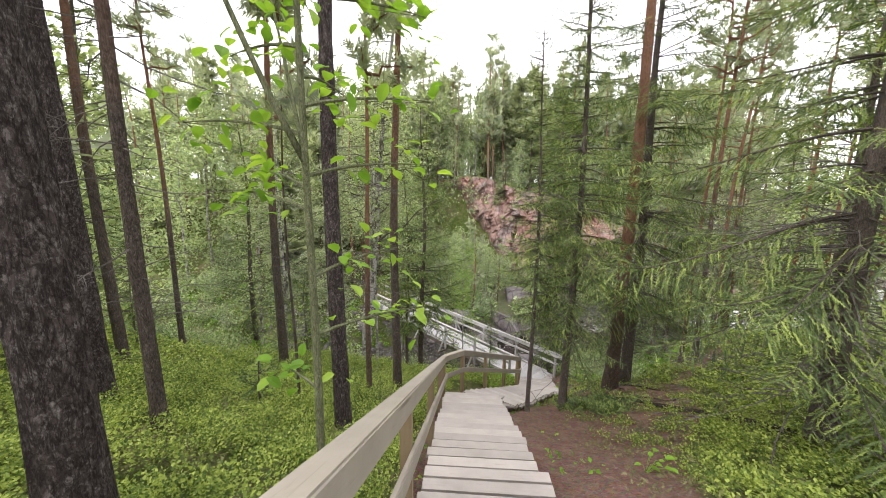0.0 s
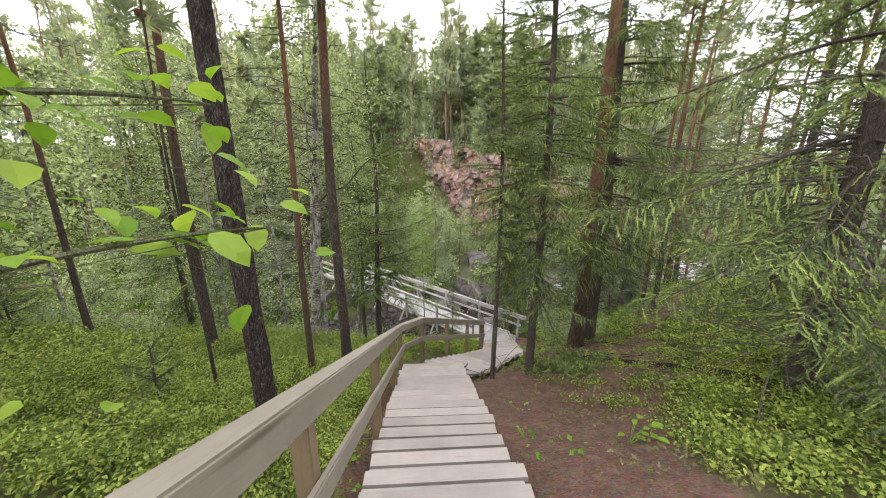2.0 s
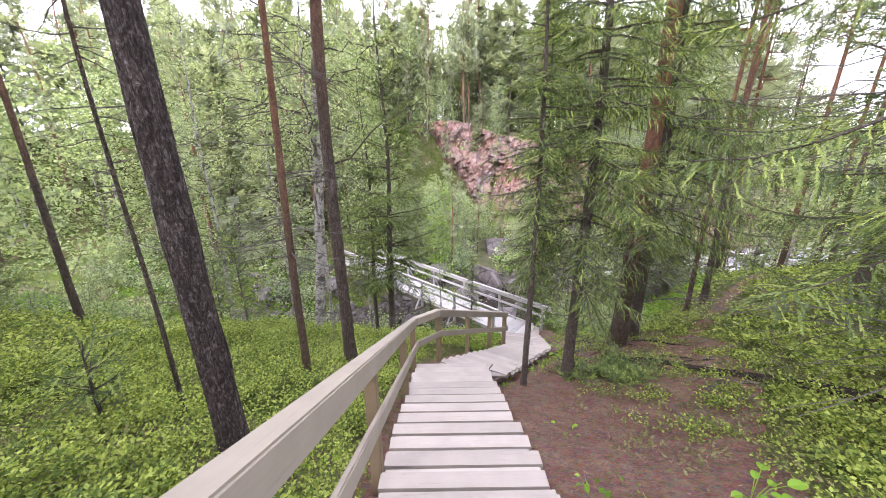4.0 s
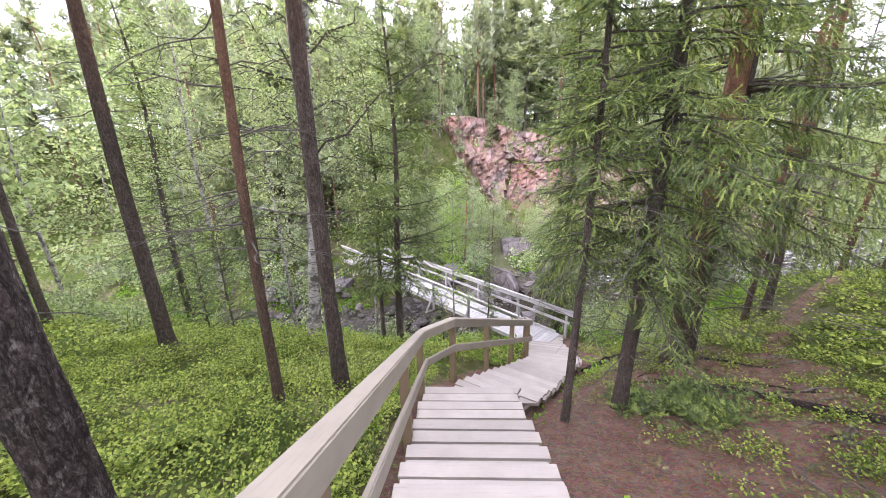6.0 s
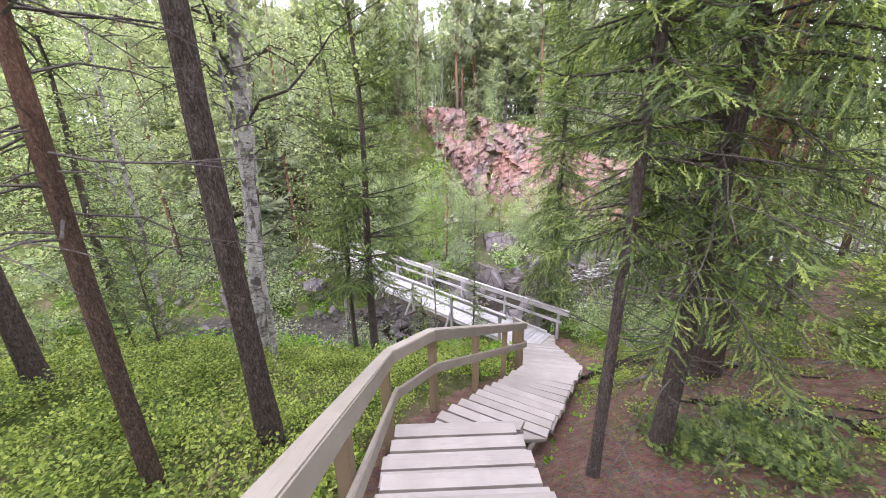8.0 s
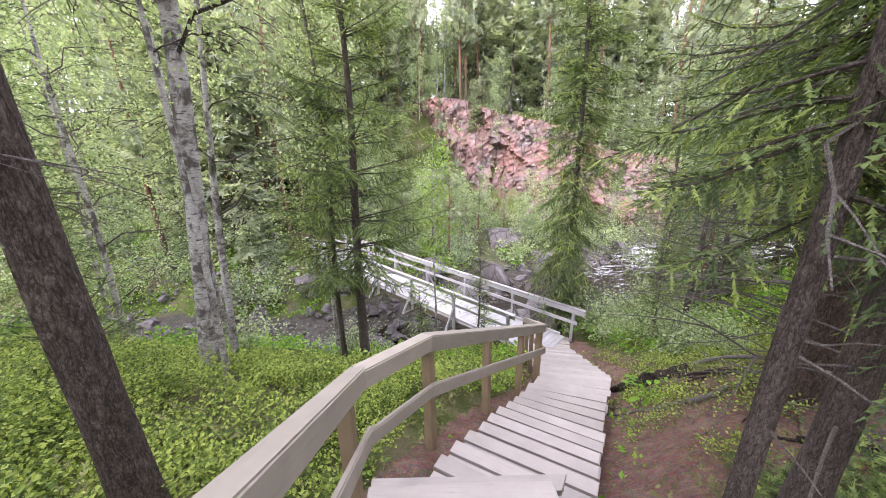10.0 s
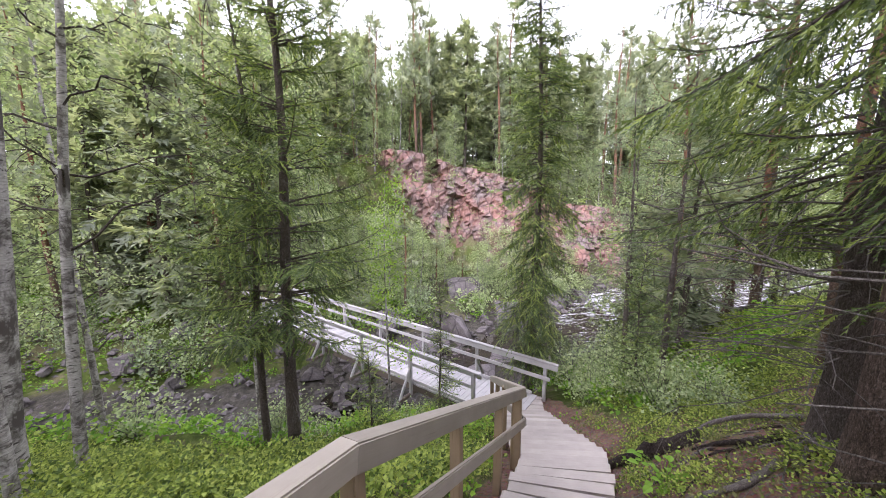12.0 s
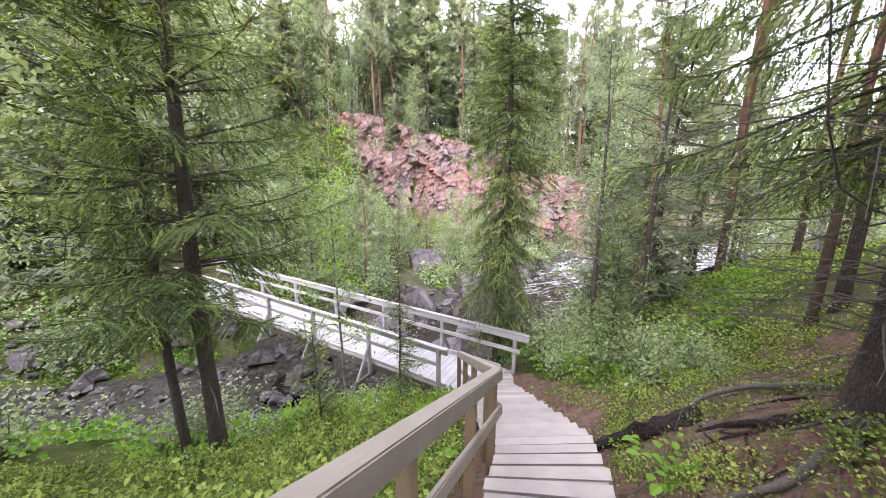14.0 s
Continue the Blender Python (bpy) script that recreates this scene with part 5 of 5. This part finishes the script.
for k in range(42):
    if k < 32:
        x, y, a = q.uniform(2.8, 5.4), q.uniform(4.9, 9.4), q.uniform(-0.9, 0.9) + q.choice([0, 3.14])
    else:
        x, y, a = q.uniform(3.4, 5.4), q.uniform(8.4, 10.2), q.uniform(-0.7, 0.7) + q.choice([0, 3.14])
    pts, L = [], q.uniform(0.5, 1.5)
    for s in np.linspace(0, 1, 6):
        pts.append((x + math.cos(a) * L * s, y + math.sin(a) * L * s, 0.02 * math.sin(s * 9 + k) + 0.01 - 0.02 * (s in (0.0, 1.0))))
        a += q.uniform(-0.35, 0.35)
    stick("tree_root", "bleached pale root over reddish soil" if k % 3 else "dark twisting root over reddish soil", "root", pts, q.uniform(0.009, 0.02), 0.006, DEAD if k % 3 else LOG_BARK, "roots on the bare soil", 6, 0.1, k)
stick("tree_root", "long pale root reaching to the stairs", "root", [(2.45, 9.12, 0.0), (2.68, 8.88, 0.03), (2.75, 8.66, 0.02), (2.95, 8.56, 0.05), (3.12, 8.43, 0.05), (3.45, 8.45, 0.04)], 0.012, 0.034, DEAD, "roots on the bare soil", 8, 0.14, 51)
stick("tree_root", "arched pale root over a hollow", "root", [(4.05, 9.88, 0.0), (4.3, 9.9, 0.13), (4.6, 9.65, 0.15), (4.85, 9.35, 0.08), (4.9, 9.1, 0.0)], 0.026, 0.034, DEAD, "roots on the bare soil", 8, 0.12, 52)
stick("tree_root", "thick dark root below an arched one", "root", [(3.55, 9.36, 0.0), (3.64, 9.1, 0.04), (3.68, 8.9, 0.05), (3.8, 8.7, 0.03)], 0.02, 0.036, LOG_BARK, "roots on the bare soil", 8, 0.15, 54)
stick("fallen_branch", "forked bleached branch on the soil", "branch", [(4.95, 9.75, 0.02), (5.05, 9.5, 0.06), (5.0, 9.3, 0.03)], 0.024, 0.012, DEAD, "", 7, 0.1, 53)
stick("fallen_branch", "short bleached branch end on the soil", "branch", [(5.02, 9.55, 0.05), (5.3, 9.75, 0.05), (5.55, 9.8, 0.03)], 0.02, 0.009, DEAD, "", 7, 0.1, 55)
for k in range(20):
    # roots running out from the foot of the large spruce
    a = q.uniform(2.3, 4.6)
    x, y, L, pts = 4.24 + 0.22 * math.cos(a), 8.62 + 0.22 * math.sin(a), q.uniform(0.5, 1.3), []
    for u in np.linspace(0, 1, 6):
        pts.append((x + math.cos(a) * L * u, y + math.sin(a) * L * u, 0.05 * (1 - u) + 0.018 * math.sin(u * 8 + k)))
        a += q.uniform(-0.3, 0.3)
    stick("tree_root", "weathered root running out from a spruce's foot", "root", pts, q.uniform(0.014, 0.03), 0.006, DEAD if k % 3 else LOG_BARK, "roots on the bare soil", 7, 0.12, 60 + k)


# ---- ground cover ----
def cover(name, label, mat, n, box, height, size, per, mask, seed, template=None, kind="stuff", spread=0.07, category="undergrowth"):
    """Low plants: each a tuft of leaves on short stems; thick and thin in drifts."""
    q = np.random.RandomState(seed)
    x, y = q.uniform(box[0], box[1], n), q.uniform(box[2], box[3], n)
    w = mask(x, y)
    keep = q.rand(n) < w
    x, y, w = x[keep], y[keep], w[keep]
    n = len(x)
    z = land(x, y) + bumps(x, y, 1.1, 0.05, 1) + bumps(x, y, 4.0, 0.12, 2)
    tall = height * (0.35 + 0.65 * np.clip(0.5 + bumps(x, y, 0.8, 0.9, seed + 1), 0, 1)) * q.uniform(0.7, 1.2, n)
    R = np.repeat(np.arange(n), per)
    h = q.uniform(0.15, 1.0, len(R)) ** 0.7
    a = q.uniform(0, 6.28, len(R))
    rad = spread * np.sqrt(q.rand(len(R))) * (0.4 + h)
    P = np.stack([x[R] + np.cos(a) * rad, y[R] + np.sin(a) * rad, z[R] + tall[R] * h], -1)
    D = np.stack([np.cos(a), np.sin(a), q.uniform(-0.2, 1.0, len(R))], -1) + 0.5 * q.randn(len(R), 3)
    S = size * q.uniform(0.6, 1.3, len(R))
    V, F = scatter(SMALL_LEAF if template is None else template, P, frames_of(D, spin=q.uniform(-0.8, 0.8, len(R))), S)
    return tagged(solid(name, V, F, mat), label, category, kind=kind)


def drift(x, y, size, seed, lo=-0.2, hi=0.5):
    return ease(lo, hi, bumps(x, y, size, 1.0, seed))


def green(x, y):
    """Where heath can grow: not on bare soil, stairs, stones or under the bridge."""
    clear = np.abs(stair_side(x, y)) > 0.72
    n = (x + y) * 0.7071
    span = (n > 11.0) & (n < 13.1) & (y - x > 9.5)
    dry = ease(3.0, 4.2, np.abs(y - river_mid(x)) + 1.7 * ease(-1, -4, x))
    return (1 - np.clip(soil_mask(x, y) * 1.5, 0, 1)) * clear * (~span) * dry


left_near = lambda x, y: green(x, y) * (x < 0) * (0.4 + 0.6 * drift(x, y, 1.6, 21)) * ease(13.5, 11.5, y)
cover("bilberry_shrubs", "bright green bilberry shrubs covering the slope", BILBERRY, 24000, (-5.2, -0.3, -0.8, 11.5), 0.36, 0.031, 18, left_near, 500)
cover("bilberry_shrubs", "bilberry shrubs thinning out under the pines", BILBERRY, 12000, (-15, -4.6, -1, 13), 0.32, 0.07, 9, left_near, 501, spread=0.12)
cover("heath_shrubs", "brownish heath twigs and dry moss between shrubs", HEATH, 5200, (-9, -0.5, -1, 11), 0.16, 0.07, 8, lambda x, y: green(x, y) * drift(x, y, 1.3, 31), 502, COARSE_SPRIG)
right_knoll = lambda x, y: green(x, y) * (x > 1) * ease(1.6, 2.3, stair_side(x, y)) * (0.35 + 0.65 * drift(x, y, 1.5, 23))
cover("bilberry_shrubs", "bilberry shrubs under the spreading spruce", BILBERRY, 5200, (1.6, 6.4, -0.6, 5.2), 0.26, 0.042, 15, right_knoll, 503)
cover("bilberry_shrubs", "bilberry shrubs on the sunlit knoll", BILBERRY, 9000, (4.6, 13.5, 5.0, 17), 0.28, 0.065, 11, right_knoll, 504, spread=0.11)
cover("bilberry_shrubs", "patches of low green shrubs on the soil slope", BILBERRY, 6200, (2.1, 6.6, 4.2, 13.4), 0.15, 0.03, 16, lambda x, y: drift(x, y, 0.9, 25, 0.08, 0.34) * (stair_side(x, y) > 1.0), 505)
cover("bilberry_shrubs", "low bilberry shrubs and moss on the open slope", BILBERRY, 5000, (1.9, 6.4, 3.0, 7.2), 0.13, 0.03, 14, lambda x, y: (0.05 + 0.7 * drift(x, y, 0.7, 45, -0.1, 0.4)) * (1 - 0.93 * soil_mask(x, y)) * (stair_side(x, y) > 0.95), 512)
cover("heath_shrubs", "dry brown heath twigs on the open slope", HEATH, 2600, (1.6, 6.4, 2.6, 7.2), 0.1, 0.05, 8, lambda x, y: (0.2 + 0.6 * drift(x, y, 0.8, 46)) * (1 - 0.8 * soil_mask(x, y)) * (stair_side(x, y) > 0.8), 513, COARSE_SPRIG)
cover("moss_tufts", "dry moss and heath tufts on the soil slope", HEATH, 2600, (1.9, 6.4, 3.8, 9.6), 0.06, 0.045, 7, lambda x, y: drift(x, y, 0.6, 47, 0.0, 0.5) * (stair_side(x, y) > 0.85), 514, COARSE_SPRIG)
cover("grass", "thin grass and moss along the stairs", HERB, 1500, (-1.2, 4.4, 0, 14), 0.12, 0.06, 6, lambda x, y: (np.abs(stair_side(x, y)) > 0.68) * (np.abs(stair_side(x, y)) < 1.25) * 0.45, 506)
cover("bank_plants", "mixed green plants along the river banks", HERB, 11000, (-20, 9.5, 10.5, 26), 0.45, 0.11, 9, lambda x, y: green(x, y) * ((y > 11.5) | (x < -9)) * (0.2 + 0.8 * drift(x, y, 2.2, 27)), 507, spread=0.16)
cover("hillside_plants", "pale green undergrowth on the far hillside", BIRCH_LEAVES, 14000, (-40, 26, 20, 46), 0.6, 0.24, 6, lambda x, y: green(x, y) * (0.25 + 0.75 * drift(x, y, 4, 29)) * (y - river_mid(x) > 4), 508, spread=0.3)
beside = lambda x, y: ((stair_side(x, y) < -0.75) & (stair_side(x, y) > -4)) * green(x, y) * (0.4 + 0.6 * drift(x, y, 1.2, 33))
cover("fern_undergrowth", "lush light green shrubs beside the lower stairs", BILBERRY, 7000, (-2.6, 2.4, 8.6, 15), 0.42, 0.05, 13, beside, 510, spread=0.09)
cover("moss_tufts", "dry grass and moss tufts on the bank under the handrail", HEATH, 2600, (-1.4, 1.9, 0, 13.5), 0.09, 0.05, 7, lambda x, y: ((stair_side(x, y) < -0.62) & (stair_side(x, y) > -1.3)) * 0.8, 511, COARSE_SPRIG)
cover("heath_tuft", "dark low heath mat beside the spruce trunks", NEEDLES, 1700, (1.9, 3.5, 5.7, 7.4), 0.22, 0.07, 10, lambda x, y: np.exp(-((x - 2.65) ** 2 / 0.2 + (y - 6.45) ** 2 / 0.16)) * 1.0, 509, COARSE_SPRIG)


def spots_at(*discs):
    return lambda x, y: np.clip(sum(np.exp(-((x - a) ** 2 + (y - b) ** 2) / (c * c)) for a, b, c in discs), 0, 1) * (stair_side(x, y) > 0.75)


cover("bilberry_shrubs", "fresh low shrubs between roots and bare soil", BILBERRY, 5200, (2.4, 7.2, 7.9, 12.2), 0.2, 0.036, 14, spots_at((3.2, 8.82, 0.22), (3.6, 8.35, 0.28), (6.2, 10.8, 0.7), (4.4, 10.9, 0.4), (5.3, 10.7, 0.4), (3.05, 9.55, 0.22), (3.95, 10.45, 0.3)), 515)
cover("grass", "dry yellow-green moss and grass by the lower stairs", HEATH, 3000, (2.3, 6.4, 8.0, 12.6), 0.08, 0.045, 8, lambda x, y: drift(x, y, 0.5, 49, 0.0, 0.45) * (stair_side(x, y) > 0.75), 516, COARSE_SPRIG)

# large-leaved herbs
for i, (x, y, n, s) in enumerate(((2.9, 9.0, 22, 0.11), (1.1, 10.15, 16, 0.11), (3.15, 9.3, 16, 0.10), (2.05, 3.55, 9, 0.10))):
    q = np.random.RandomState(600 + i)
    herb = base("broad_leaved_herb", x, y, floor_at(x, y), "low herb with broad fresh green leaves", "plant", "herbs by the stairs")
    a = q.uniform(0, 6.28, n)
    rad = q.uniform(0.05, 0.3, n)
    P = np.stack([np.cos(a) * rad, np.sin(a) * rad, q.uniform(0.06, 0.24, n)], -1)
    D = np.stack([np.cos(a), np.sin(a), q.uniform(-0.3, 0.4, n)], -1)
    W, size = frames_of(D), s * q.uniform(0.7, 1.2, n)
    for k in range(n):
        solid("stem", *tube([(0, 0, -0.03), P[k] * [0.5, 0.5, 0.8], P[k]], [0.004, 0.003, 0.002], 4), HERB, herb)
        solid("leaf", *scatter(LEAF, P[k:k + 1], W[k:k + 1], size[k:k + 1]), HERB, herb)

# litter: needles, bark flakes and dry leaves on bare soil
q = np.random.RandomState(610)
x, y = q.uniform(-1.2, 7, 60000), q.uniform(-0.5, 14.5, 60000)
keep = (q.rand(len(x)) < soil_mask(x, y) + 0.04) & (np.abs(stair_side(x, y)) > 0.62)
x, y = x[keep], y[keep]
z = land(x, y) + bumps(x, y, 1.1, 0.05, 1) * ease(0.7, 1.5, np.abs(stair_side(x, y))) + bumps(x, y, 4.0, 0.12, 2) * ease(0.7, 1.5, np.abs(stair_side(x, y))) + bumps(x, y, 0.45, 0.016, 3) + 0.006
D = np.stack([q.randn(len(x)), q.randn(len(x)), 0.18 * q.randn(len(x))], -1)
S = np.stack([0.01 + 0.04 * q.rand(len(x)) ** 2, 0.003 + 0.012 * q.rand(len(x)) ** 2, q.uniform(0.01, 0.03, len(x))], -1)
tagged(solid("needle_litter", *scatter(flat_leaf(0.5), np.stack([x, y, z], -1), frames_of(D), S), LITTER), "brown needles and bark flakes on bare soil", "litter", kind="stuff")
